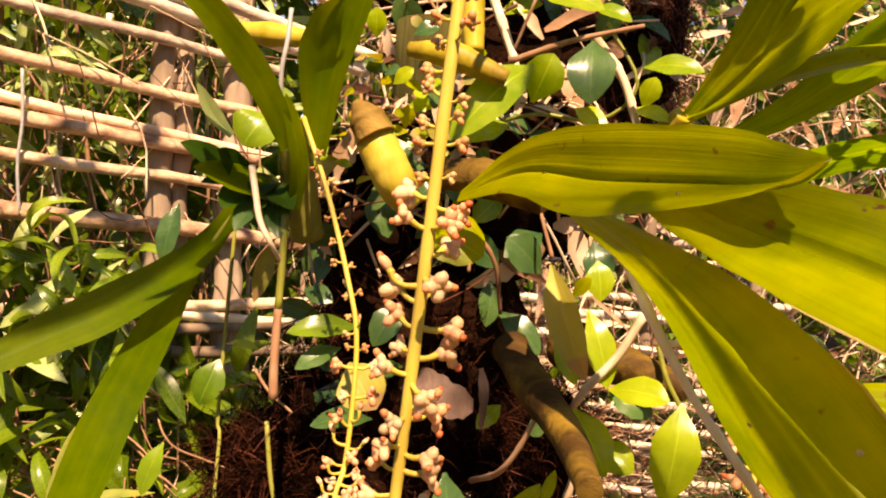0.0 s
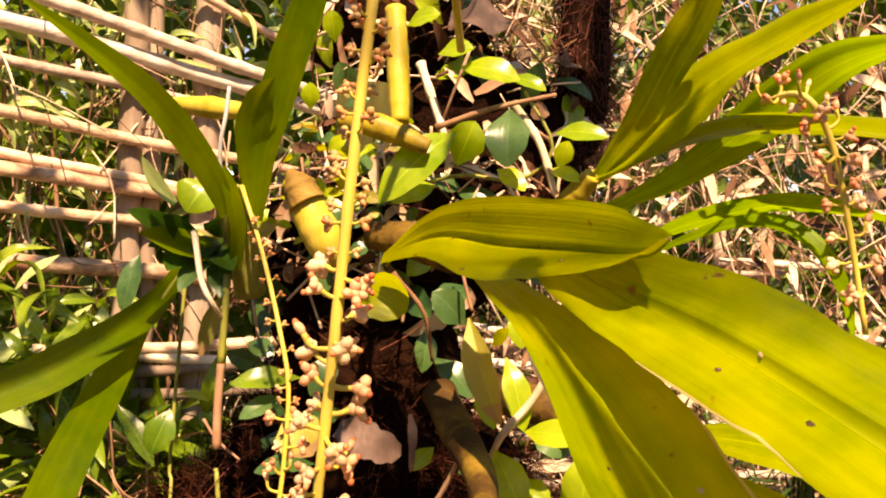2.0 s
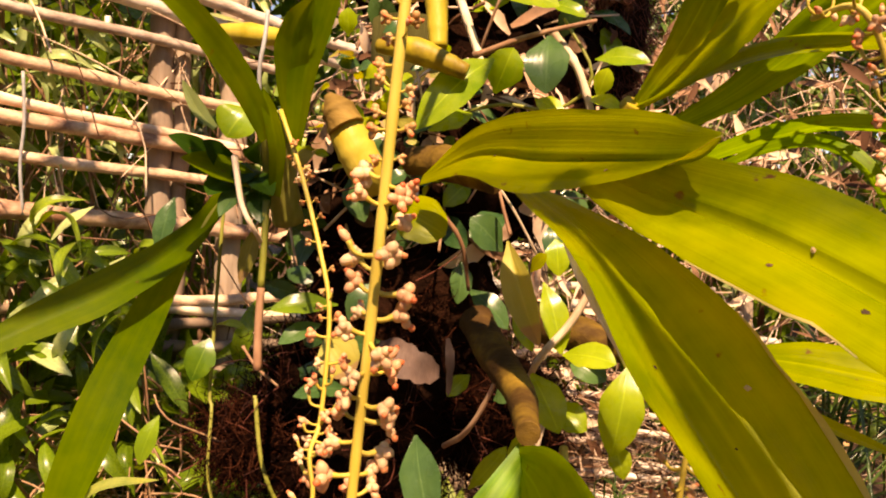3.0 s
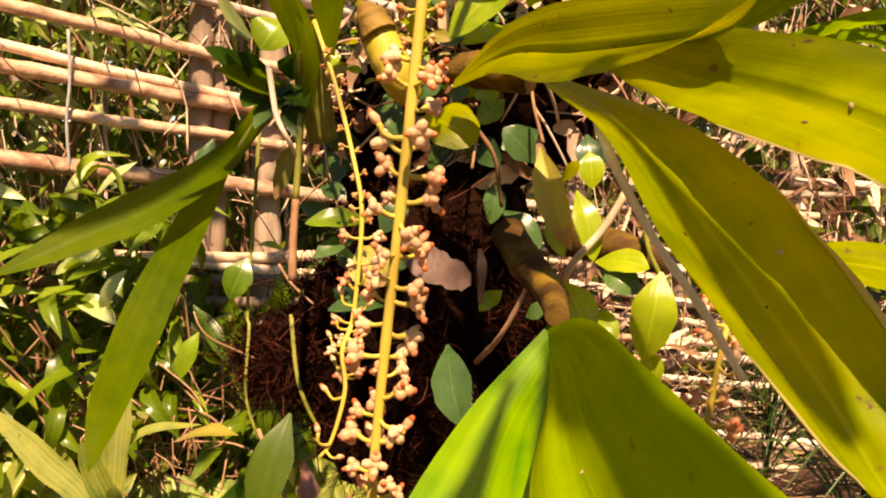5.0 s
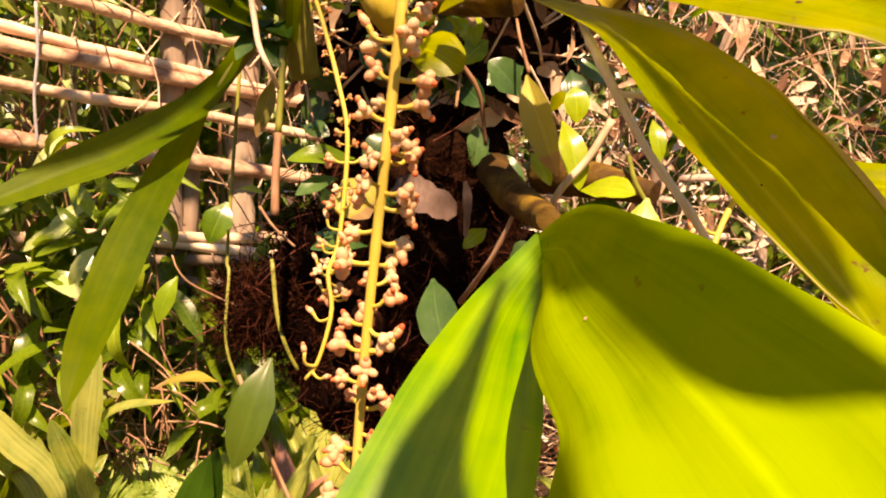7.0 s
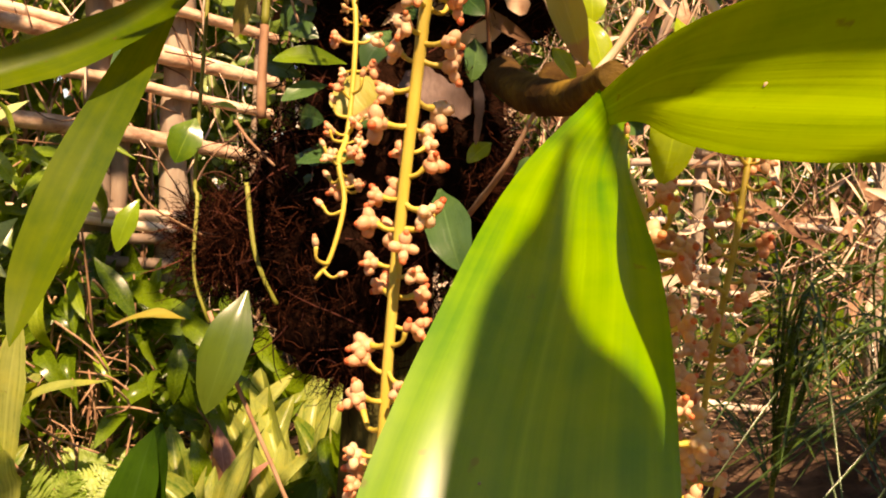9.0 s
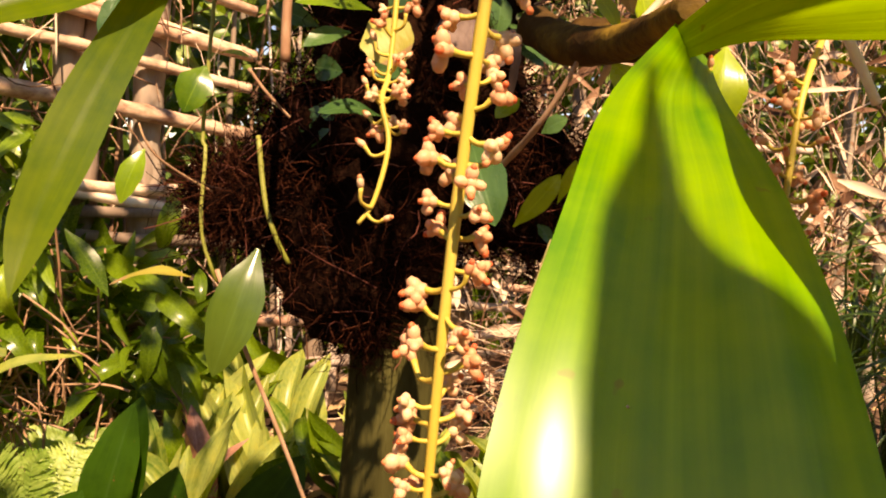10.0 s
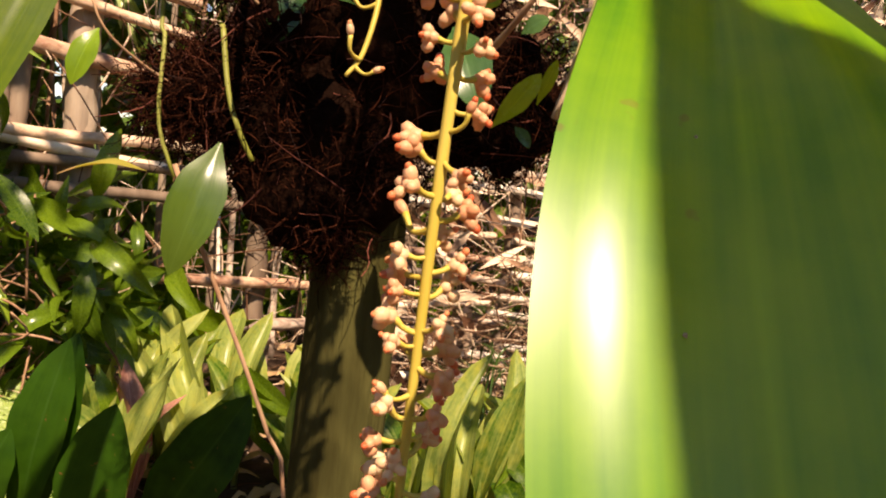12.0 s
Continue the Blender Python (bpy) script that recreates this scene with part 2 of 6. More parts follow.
WIRE = rough_material("dull_wire", (0.20, 0.20, 0.21), (0.34, 0.34, 0.35), (0.50, 0.50, 0.51), 80.0, (1, 1, 1), 0.35, 0.2, 0.0005, 0.1)
SCAR = rough_material("leaf_scar", (0.04, 0.02, 0.01), (0.17, 0.09, 0.045), (0.42, 0.29, 0.17), 420.0, (1, 1, 1), 0.8, 0.4, 0.001, 0.9)


def petal_material(name, a, b, c):
    m = Mat(name)
    t = m.math("ADD", m.noise(m.coords("Object"), 320.0, 3.0), m.math("MULTIPLY", m.math("SUBTRACT", m.random(), 0.5), 0.5))
    col = m.ramp(t, (0.25, a), (0.5, b), (0.8, c))
    m.base(col, 0.45, 0.4)
    m.thin(col, 0.3)
    return m.m


CREAM = petal_material("cream_petal", (0.78, 0.34, 0.18), (0.85, 0.53, 0.32), (0.88, 0.67, 0.43))
PALE_DRY = leaf_material("bleached_dry_leaf", (0.26, 0.19, 0.06), (0.54, 0.46, 0.20), (1.0, 1.0, 0.6), 12.0, 0.6, 0.3, 0.6, 0.4, 0.0, 0.4)
TAN = petal_material("tan_petal", (0.52, 0.24, 0.09), (0.66, 0.38, 0.16), (0.74, 0.52, 0.26))
ORANGE = petal_material("orange_lip", (0.66, 0.12, 0.05), (0.80, 0.24, 0.10), (0.86, 0.42, 0.20))


# ---- builders ----


def rng(seed):
    return random.Random(seed)


def spline(pts, n):
    """n + 1 points on a smooth line through pts."""
    p = [Vector(q) for q in pts]
    p = [p[0] * 2 - p[1], *p, p[-1] * 2 - p[-2]]
    out, segs = [], len(p) - 3
    for i in range(n + 1):
        f = min(i / n * segs, segs - 1e-6)
        k = int(f)
        t = f - k
        a, b, c, d = p[k : k + 4]
        out.append(0.5 * ((2 * b) + (c - a) * t + (2 * a - 5 * b + 4 * c - d) * t * t + (3 * b - a - 3 * c + d) * t**3))
    return out


def add_tube(bm, pts, radius, sides=7, n=0, mat=0, bumps=None):
    """A round stem through pts. radius: one number, or several along it. bumps: (spacing, rise) of rings."""
    line = spline(pts, n) if n else [Vector(q) for q in pts]
    rs = radius if isinstance(radius, (tuple, list)) else (radius, radius)
    rings, prev, run = [], None, 0.0
    for i, p in enumerate(line):
        a = line[min(i + 1, len(line) - 1)] - line[max(i - 1, 0)]
        a.normalize()
        if prev is None:
            prev = a.orthogonal().normalized()
        prev = (prev - a * prev.dot(a)).normalized()
        other = a.cross(prev)
        f = i / max(1, len(line) - 1) * (len(rs) - 1)
        k = min(int(f), len(rs) - 2)
        r = rs[k] + (rs[k + 1] - rs[k]) * (f - k)
        if bumps:
            if i:
                run += (p - line[i - 1]).length
            r *= 1 + bumps[1] * max(0.0, math.cos(run / bumps[0] * math.tau)) ** 8
        rings.append([bm.verts.new(p + (prev * math.cos(math.tau * j / sides) + other * math.sin(math.tau * j / sides)) * r) for j in range(sides)])
    for a, b in zip(rings, rings[1:]):
        for j in range(sides):
            fc = bm.faces.new((a[j], a[(j + 1) % sides], b[(j + 1) % sides], b[j]))
            fc.smooth, fc.material_index = True, mat
    if sides > 3:
        for ring, flip in ((rings[0], True), (rings[-1], False)):
            fc = bm.faces.new(ring[::-1] if flip else ring)
            fc.material_index = mat
    return bm


def tube(pts, radius, sides=7, n=0, bumps=None):
    return add_tube(bmesh.new(), pts, radius, sides, n, 0, bumps)


def add_blade(bm, spine, width, face, fold=0.25, peak=0.42, stalk=0.15, tip=0.8, wave=0.0, ripple=0.0, n=16, m=8, seed=1, mat=0, torn=0.0, rise=1.3):
    """A leaf blade along spine, turned towards face (one way, or two: at the base and at the tip)."""
    r = rng(seed)
    uv = bm.loops.layers.uv.verify()
    line = spline(spine, n)
    two = isinstance(face[0], (tuple, list, Vector))
    f0, f1 = (Vector(face[0]), Vector(face[1])) if two else (Vector(face), Vector(face))
    ph = [r.uniform(0, 6.28) for _ in range(4)]
    rows = []
    for i, p in enumerate(line):
        u = i / n
        a = (line[min(i + 1, n)] - line[max(i - 1, 0)]).normalized()
        f = f0.lerp(f1, u)
        side = a.cross(f)
        side = side.normalized() if side.length > 1e-6 else a.orthogonal().normalized()
        nor = side.cross(a)
        if u < peak:
            w = stalk + (1 - stalk) * math.sin(math.pi / 2 * u / peak) ** rise
        else:
            w = max(0.0, math.cos(math.pi / 2 * (u - peak) / (1 - peak))) ** tip
        w = max(w, 0.02) * width / 2
        row = []
        for j in range(m + 1):
            v = 2 * j / m - 1
            ww = w * (1 + 0.03 * math.sin(u * 23 + ph[0] + (2 if v > 0 else 0)))
            if torn and abs(v) == 1:
                ww *= 1 - torn * max(0.0, math.sin(u * 41 + ph[1]) * math.sin(u * 17 + ph[2]))
            lift = fold * w * abs(v) + wave * w * math.sin(u * 9 + ph[3] + (1.7 if v > 0 else 0)) * v * v
            lift += ripple * w * math.cos(v * math.pi * 3)
            row.append(bm.verts.new(p + side * v * ww + nor * lift))
        rows.append(row)
    for i in range(n):
        for j in range(m):
            fc = bm.faces.new((rows[i][j], rows[i][j + 1], rows[i + 1][j + 1], rows[i + 1][j]))
            fc.smooth, fc.material_index = True, mat
            for lp, (jj, ii) in zip(fc.loops, ((j, i), (j + 1, i), (j + 1, i + 1), (j, i + 1))):
                lp[uv].uv = (jj / m, ii / n)
    return bm


def two_edged(left, right, fold=0.15, ripple=0.03, wave=0.0, n=34, m=16, seed=1, torn=0.0, pleats=()):
    """A leaf blade between its two curved edges, given as smooth lines that meet at the tip. pleats: (across, rise) of its creases."""
    r = rng(seed)
    bm = bmesh.new()
    uv = bm.loops.layers.uv.verify()
    a, b = spline(left, n), spline(right, n)
    mid = [p.lerp(q, 0.5) for p, q in zip(a, b)]
    ph = [r.uniform(0, 6.28) for _ in range(4)]
    rows = []
    for i in range(n + 1):
        u = i / n
        side = (b[i] - a[i]) * 0.5
        along = (mid[min(i + 1, n)] - mid[max(i - 1, 0)]).normalized()
        nor = side.cross(along)
        nor = nor.normalized() if nor.length > 1e-9 else Vector((0, -1, 0))
        if nor.y > 0:
            nor = -nor
        w = side.length
        row = []
        for j in range(m + 1):
            v = 2 * j / m - 1
            k = 1 + 0.015 * math.sin(u * 23 + ph[0] + (2 if v > 0 else 0))
            if torn and abs(v) == 1:
                k *= 1 - torn * max(0.0, math.sin(u * 41 + ph[1]) * math.sin(u * 17 + ph[2]))
            lift = fold * w * (abs(v) - 0.5) + wave * w * math.sin(u * 9 + ph[3] + (1.7 if v > 0 else 0)) * v * v + ripple * w * math.cos(v * math.pi * 3)
            for (v0, h0), (v1, h1) in zip(pleats, pleats[1:]):
                if v0 <= v <= v1:
                    lift += w * min(1.0, u * 6) * (h0 + (h1 - h0) * (v - v0) / (v1 - v0))
            row.append(bm.verts.new(mid[i] + side * v * k + nor * lift))
        rows.append(row)
    for i in range(n):
        for j in range(m):
            fc = bm.faces.new((rows[i][j], rows[i][j + 1], rows[i + 1][j + 1], rows[i + 1][j]))
            fc.smooth = True
            for lp, (jj, ii) in zip(fc.loops, ((j, i), (j + 1, i), (j + 1, i + 1), (j, i + 1))):
                lp[uv].uv = (jj / m, ii / n)
    return bm


def mesh_of(bm, name, *mats):
    me = bpy.data.meshes.new(name)
    bm.to_mesh(me)
    bm.free()
    for mt in mats:
        me.materials.append(mt)
    return me


def thing(name, at, label, category, group="", kind=""):
    ob = new(name)
    ob.empty_display_size = 0.05
    ob.matrix_basis = Matrix.Translation(at)
    return tagged(ob, label, category, group, kind)


def world_of(ob):
    return world_of(ob.parent) @ ob.matrix_parent_inverse @ ob.matrix_basis if ob.parent else ob.matrix_basis.copy()


def child(ob, parent):
    ob.parent = parent
    ob.matrix_parent_inverse = world_of(parent).inverted()
    return ob


def part(name, bm, material, parent, label=""):
    """One mesh under a thing or a part, built at its place in the world."""
    mats = material if isinstance(material, (tuple, list)) else (material,)
    ob = child(new(name, mesh_of(bm, name, *mats)), parent)
    if label:
        ob["label"] = label
    return ob


def piece(name, me, parent, m, label=""):
    """An object on a shared mesh, at the pose m of the world."""
    ob = new(name, me)
    ob.matrix_basis = m
    child(ob, parent)
    if label:
        ob["label"] = label
    return ob


def solid(name, bm, material, label, category, group="", kind=""):
    mats = material if isinstance(material, (tuple, list)) else (material,)
    return tagged(new(name, mesh_of(bm, name, *mats)), label, category, group, kind)


def axes(at, along, face, length, width=None):
    """A pose whose y runs along, whose z faces face, scaled to a unit leaf."""
    y = Vector(along).normalized()
    x = y.cross(Vector(face))
    x = x.normalized() if x.length > 1e-5 else y.orthogonal().normalized()
    z = x.cross(y)
    w = width or length
    m = Matrix((x * w, y * length, z * length)).transposed().to_4x4()
    m.translation = Vector(at)
    return m


def unit_leaf(name, mat, shape, bend, fold, seed, n=8, m=4, stalk=0.06, peak=0.4, tip=0.8, wave=0.1):
    """A leaf of unit length and breadth along y, to be shared."""
    pts = [(0, 0, 0), (0, 0.34, bend * 0.5), (0, 0.7, bend * 0.35), (0, 1.0, -bend * 0.6)]
    return mesh_of(add_blade(bmesh.new(), pts, shape, (0, 0, 1), fold, peak, stalk, tip, wave, 0.0, n, m, seed), name, mat)


def leaf_set(name, mat, shape, count=4, bend=0.2, fold=0.2, **kw):
    return [unit_leaf(name, mat, shape, bend * (0.2 + 0.5 * k), fold * (0.6 + 0.3 * k), 11 + k, **kw) for k in range(count)]

# ---- ground ----


def ground_height(x, y):
    return GROUND + 0.035 * noise.noise(Vector((x * 1.3, y * 1.3, 0.0))) + 0.02 * noise.noise(Vector((x * 4.0, y * 4.0, 3.0)))


def build_ground():
    bm = bmesh.new()
    rings = [0.0, 0.15, 0.3, 0.5, 0.7, 0.9, 1.1, 1.3, 1.5, 1.7, 1.9, 2.1, 2.4, 2.7, 3.0, 3.4, 3.9, 4.5, 5.5, 7, 9, 12, 18, 30, 60, 150, 600]
    n = 72
    last = None
    for r in rings:
        row = [bm.verts.new((r * math.cos(math.tau * k / n), 0.8 + r * math.sin(math.tau * k / n), 0)) for k in range(n)] if r else [bm.verts.new((0, 0.8, 0))]
        for v in row:
            v.co.z = ground_height(v.co.x, v.co.y)
        if last:
            for k in range(n):
                if len(last) == 1:
                    bm.faces.new((last[0], row[k], row[(k + 1) % n]))
                else:
                    bm.faces.new((last[k], row[k], row[(k + 1) % n], last[(k + 1) % n]))
        last = row
    for f in bm.faces:
        f.smooth = True
    return solid("ground", bm, SOIL, "bare brown soil under dry leaf litter", "ground", kind="structure")


build_ground()

LITTER_SET = leaf_set("dry_leaf", DRY, 0.42, 4, 0.5, 0.6)


def build_litter():
    """Dry leaves and bits of straw lying over the soil."""
    r = rng(5)
    bm = bmesh.new()
    for _ in range(2400):
        x, y = (r.uniform(-2.2, 3.2), r.uniform(0.7, 3.6)) if r.random() < 0.6 else (r.uniform(1.5, 4.5), r.uniform(3.6, 7.0))
        a = r.uniform(0, math.tau)
        ln = r.uniform(0.04, 0.10)
        z = ground_height(x, y) + 0.012
        d = Vector((math.cos(a), math.sin(a), 0))
        c = Vector((x, y, z))
        lift = r.uniform(0.0, 0.03)
        add_blade(bm, [c, c + d * ln * 0.5 + Vector((0, 0, lift)), c + d * ln + Vector((0, 0, lift * 0.4))], ln * r.uniform(0.25, 0.45), (r.uniform(-0.5, 0.5), r.uniform(-0.7, 0.1), 1), 0.4, 0.45, 0.1, 0.8, 0.3, 0.0, 4, 2, r.random())
    solid("leaf_litter", bm, DRY, "curled brown dry leaves scattered over the soil", "leaf litter", kind="stuff")
    bm = bmesh.new()
    for _ in range(2600):
        heap = r.random()
        if heap < 0.35:
            x, y, hz = r.gauss(-0.84, 0.12), r.gauss(1.88, 0.12), abs(r.gauss(0.16, 0.16))
        elif heap < 0.6:
            x, y, hz = r.gauss(0.55, 0.25), r.gauss(2.2, 0.15), abs(r.gauss(0.18, 0.2))
        else:
            x, y, hz = r.uniform(-2.2, 3.0), r.uniform(0.9, 3.4), 0.0
        a = r.uniform(0, math.tau)
        ln = r.uniform(0.05, 0.2)
        p = Vector((x, y, ground_height(x, y) + 0.008 + hz))
        d = Vector((math.cos(a), math.sin(a), r.uniform(-0.3, 0.5) if hz else r.uniform(0, 0.15))) * ln
        add_tube(bm, [p, p + d * 0.5 + Vector((0, 0, r.uniform(-0.01, 0.015))), p + d], r.uniform(0.0008, 0.0024), 3)
    solid("straw_litter", bm, STRAW, "pale dry straw and thin twigs in loose heaps", "straw", kind="stuff")


build_litter()

# ---- split bamboo fence running back behind the orchid, then across ----
F0, FD, FN = Vector((-1.05, 1.75, 0)), Vector((0.80, 0.60, 0)), Vector((0.60, -0.80, 0))


def on_fence(s, z, out=0.0):
    return F0 + FD * s + FN * out + Vector((0, 0, z))


fence = thing("bamboo_fence", on_fence(0.3, GROUND), "weathered bamboo fence of pale poles tied to upright stakes", "fence")


def roughen(bm, depth, scale, seed):
    """Dents and swellings of old wood."""
    for v in bm.verts:
        v.co += Vector((noise.noise(v.co * scale + Vector((seed, 0, 0))), noise.noise(v.co * scale + Vector((0, seed, 5))), noise.noise(v.co * scale + Vector((9, 0, seed))))) * depth


def fence_pole(a, b, r, mat, back=0.35, fore=0.30, out=0.03, seed=1):
    q = rng(seed)
    (s0, z0), (s1, z1) = a, b
    k = (z1 - z0) / (s1 - s0)
    s0, z0 = s0 - back, z0 - k * back
    s1, z1 = s1 + fore, z1 + k * fore
    pts = [on_fence(s0 + (s1 - s0) * i / 5, z0 + (z1 - z0) * i / 5 + q.uniform(-0.004, 0.004), out + q.uniform(-0.004, 0.004)) for i in range(6)]
    bm = tube(pts, (r * 1.05, r * 0.92), 10, 90, (q.uniform(0.20, 0.30), 0.13))
    roughen(bm, r * 0.09, 16.0, seed)
    part("pole", bm, mat, fence)


fence_pole((-0.010, 1.866), (0.580, 1.798), 0.022, BAMBOO_GREY, seed=2)
fence_pole((0.072, 1.926), (0.594, 1.844), 0.018, BAMBOO_GREY, out=0.06, seed=3)
fence_pole((-0.006, 1.772), (0.304, 1.745), 0.014, BAMBOO_GREY, seed=4)
fence_pole((-0.001, 1.643), (0.467, 1.599), 0.016, BAMBOO, seed=5)
fence_pole((0.002, 1.549), (0.448, 1.495), 0.014, BAMBOO, out=0.02, seed=6)
fence_pole((0.004, 1.507), (0.472, 1.475), 0.019, BAMBOO, seed=7)
fence_pole((0.007, 1.421), (0.461, 1.384), 0.015, BAMBOO, seed=8)
fence_pole((0.012, 1.291), (0.458, 1.257), 0.022, BAMBOO, seed=9)
fence_pole((0.456, 2.031), (0.720, 1.946), 0.012, BAMBOO, seed=10)
fence_pole((0.272, 1.061), (0.527, 1.064), 0.016, BAMBOO, seed=11)
# darker POLE brown stands in for the shade on this pole
fence_pole((0.260, 1.004), (0.513, 1.002), 0.015, POLE, seed=12)
fence_pole((0.355, 1.041), (0.738, 1.001), 0.015, BAMBOO, seed=13)
# again the shade is put into the pole's colour
fence_pole((0.450, 0.934), (0.744, 0.923), 0.016, POLE, seed=14)
fence_pole((0.682, 0.702), (1.080, 0.677), 0.017, BAMBOO, seed=15)
fence_pole((0.661, 0.569), (1.053, 0.553), 0.019, BAMBOO_GREY, seed=16)


def stake(s, top, r, mat=POLE, out=-0.02, lean=0.0, seed=1):
    q = rng(seed)
    pts = [on_fence(s + lean * i / 4 + q.uniform(-0.01, 0.01), GROUND - 0.1 + (top - GROUND + 0.1) * i / 4, out) for i in range(5)]
    bm = tube(pts, (r * 1.1, r * 0.9), 10, 60, (0.27, 0.10))
    roughen(bm, r * 0.30, 14.0, seed)
    part("stake", bm, mat, fence)


for k, (s, top, r) in enumerate(((-0.75, 2.1, 0.03), (-0.2, 2.05, 0.026), ((0.313, 1.532)[0], 2.3, 0.034), ((0.511, 1.869)[0], 2.35, 0.032), ((0.498, 1.441)[0], 2.2, 0.03), ((0.350, 1.119)[0], 2.1, 0.025), (1.05, 2.2, 0.03), (1.35, 2.2, 0.028), (1.7, 2.2, 0.03))):
    stake(s, top, r, seed=k)


def strand(pts, r, mat, label=""):
    part("binding", tube(pts, r, 5, 14), mat, fence, label)


for s in ((-0.027, 1.429)[0],):
    strand([on_fence(s, 1.62, 0.055), on_fence(s + 0.004, 1.5, 0.06), on_fence(s - 0.002, 1.4, 0.055), on_fence(s + 0.006, 1.28, 0.05)], 0.004, WIRE, "frayed pale plastic string")

# the far run of the fence, low split slats across
far_fence = thing("slatted_fence", (0.9, 2.5, GROUND), "low fence of sun-bleached split bamboo slats", "fence")
q = rng(44)
for k in range(17):
    z = 0.40 + k * 0.060 + q.uniform(-0.016, 0.016)
    x = 0.1 + q.uniform(-0.1, 0.1)
    while x < 1.0:
        run = q.uniform(0.25, 0.6)
        if q.random() < 0.86 - 0.02 * k:
            dip = q.gauss(-0.01, 0.02)
            pts = [Vector((x + run * i / 3, 2.45 + 0.06 * (x + run * i / 3) + q.uniform(-0.012, 0.012), z + dip * i / 3 + q.uniform(-0.006, 0.006))) for i in range(4)]
            part("slat", tube(pts, (q.uniform(0.010, 0.017), 0.012), 7, 16, (0.22, 0.12)), (BAMBOO_PALE, BAMBOO_GREY, BAMBOO)[q.choice((0, 0, 1, 2))], far_fence)
        x += run + q.uniform(-0.05, 0.15)
for k in range(3):
    x = 0.25 + k * 0.36
    part("stake", tube([(x, 2.53, GROUND - 0.1), (x + 0.01, 2.53, 0.8), (x, 2.54, 1.45 + q.uniform(-0.2, 0.15))], 0.022, 8, 10, (0.25, 0.1)), POLE, far_fence)


def dry_thicket():
    """Dead stalks and straw standing and hanging along the slatted fence."""
    r = rng(47)
    bm = bmesh.new()
    for _ in range(1900):
        x, y, z = 0.15 + 1.9 * r.random() ** 1.2, r.uniform(2.25, 3.0), GROUND + 2.1 * r.random()
        if x > 0.85 and z < 0.80:
            continue
        d = Vector((r.gauss(0, 0.5), r.gauss(0, 0.2), r.choice((-1, 1)) * r.uniform(0.1, 1.0))).normalized() * r.uniform(0.08, 0.45)
        p = Vector((x, y, z))
        add_tube(bm, [p, p + d * 0.5 + Vector((r.gauss(0, 0.03), 0, r.gauss(0, 0.03))), p + d + Vector((0, 0, -0.03))], 0.0007 + 0.003 * r.random() ** 2, 4, 5)
    for _ in range(620):
        p = Vector((0.15 + 1.9 * r.random() ** 1.3, r.uniform(2.25, 2.8), GROUND + 2.0 * r.random()))
        if p.x > 0.85 and p.z < 0.85:
            continue
        d = Vector((r.gauss(0, 0.7), r.gauss(-0.1, 0.3), r.gauss(-0.4, 0.6))).normalized() * r.uniform(0.08, 0.2)
        add_blade(bm, [p, p + d * 0.5, p + d], r.uniform(0.01, 0.04), (r.gauss(0, 0.4), -1, 0.4), 0.4, 0.4, 0.2, 0.8, 0.2, 0, 5, 2, r.random())
    return solid("dry_thicket", bm, STRAW, "pale dead stalks and dry leaves along the slatted fence", "dead stalks", kind="stuff")


dry_thicket()

# ---- foliage behind and on the fence ----
HEDGE_SET = leaf_set("leaf", FOLIAGE, 0.40, 4, 0.25, 0.25)
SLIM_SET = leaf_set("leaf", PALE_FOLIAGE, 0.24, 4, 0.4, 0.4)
BUSH_SET = leaf_set("leaf", BUSH, 0.27, 4, 0.35, 0.3, n=10)
LANCE_SET = leaf_set("leaf", LANCE, 0.22, 4, 0.35, 0.35, n=10)
STRAP_SET = leaf_set("leaf", GRASS, 0.021, 4, 0.9, 0.4, n=12, m=2, stalk=0.6, peak=0.3, tip=0.6)
RED_SET = leaf_set("leaf", RED, 0.26, 2, 0.25, 0.5, n=10, m=4, stalk=0.25)
STRIPED_SET = leaf_set("leaf", STRIPED, 0.30, 4, 0.3, 0.5, n=12, m=6, stalk=0.2, peak=0.62, tip=0.62, wave=0.28)


def hedge(name, label, count, place, size, face, seed, group="", stems=14, mat=TWIG, leaves=None):
    """A leafy mass: thin stems, and leaves set along and round them."""
    r = rng(seed)
    at = Vector(place(r))
    base = thing(name, (at.x, at.y, GROUND), label, "climbing plant", group)
    for _ in range(stems):
        a = Vector(place(r))
        a.z = GROUND
        b = Vector(place(r))
        part("stem", tube([a, a.lerp(b, 0.4) + Vector((r.uniform(-0.1, 0.1), 0, 0.1)), b], (0.005, 0.002), 5, 10), mat, base)
    for _ in range(count):
        p = Vector(place(r))
        d = Vector((r.gauss(0, 0.8), r.gauss(-0.2, 0.5), r.gauss(-0.45, 0.6)))
        f = Vector(face) + Vector((r.gauss(0, 0.4), r.gauss(0, 0.4), r.gauss(0, 0.4)))
        piece("leaf", r.choice(leaves or HEDGE_SET), base, axes(p, d, f, r.uniform(*size)))
    return base


def behind_fence(r):
    s = r.uniform(-1.0, 1.3)
    return on_fence(s, r.uniform(0.9, 2.35), -r.uniform(0.10, 0.55))


hedge("climbing_shrub", "green leafy shrub growing through the bamboo fence", 240, behind_fence, (0.05, 0.12), (0, -1, 0.5), 21)


def close_behind(r):
    return on_fence(r.uniform(-1.0, 0.75), 1.25 + 1.1 * r.random() ** 0.8, -r.uniform(0.02, 0.22))


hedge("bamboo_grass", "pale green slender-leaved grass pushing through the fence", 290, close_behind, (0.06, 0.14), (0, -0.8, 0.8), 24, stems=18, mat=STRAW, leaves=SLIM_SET)
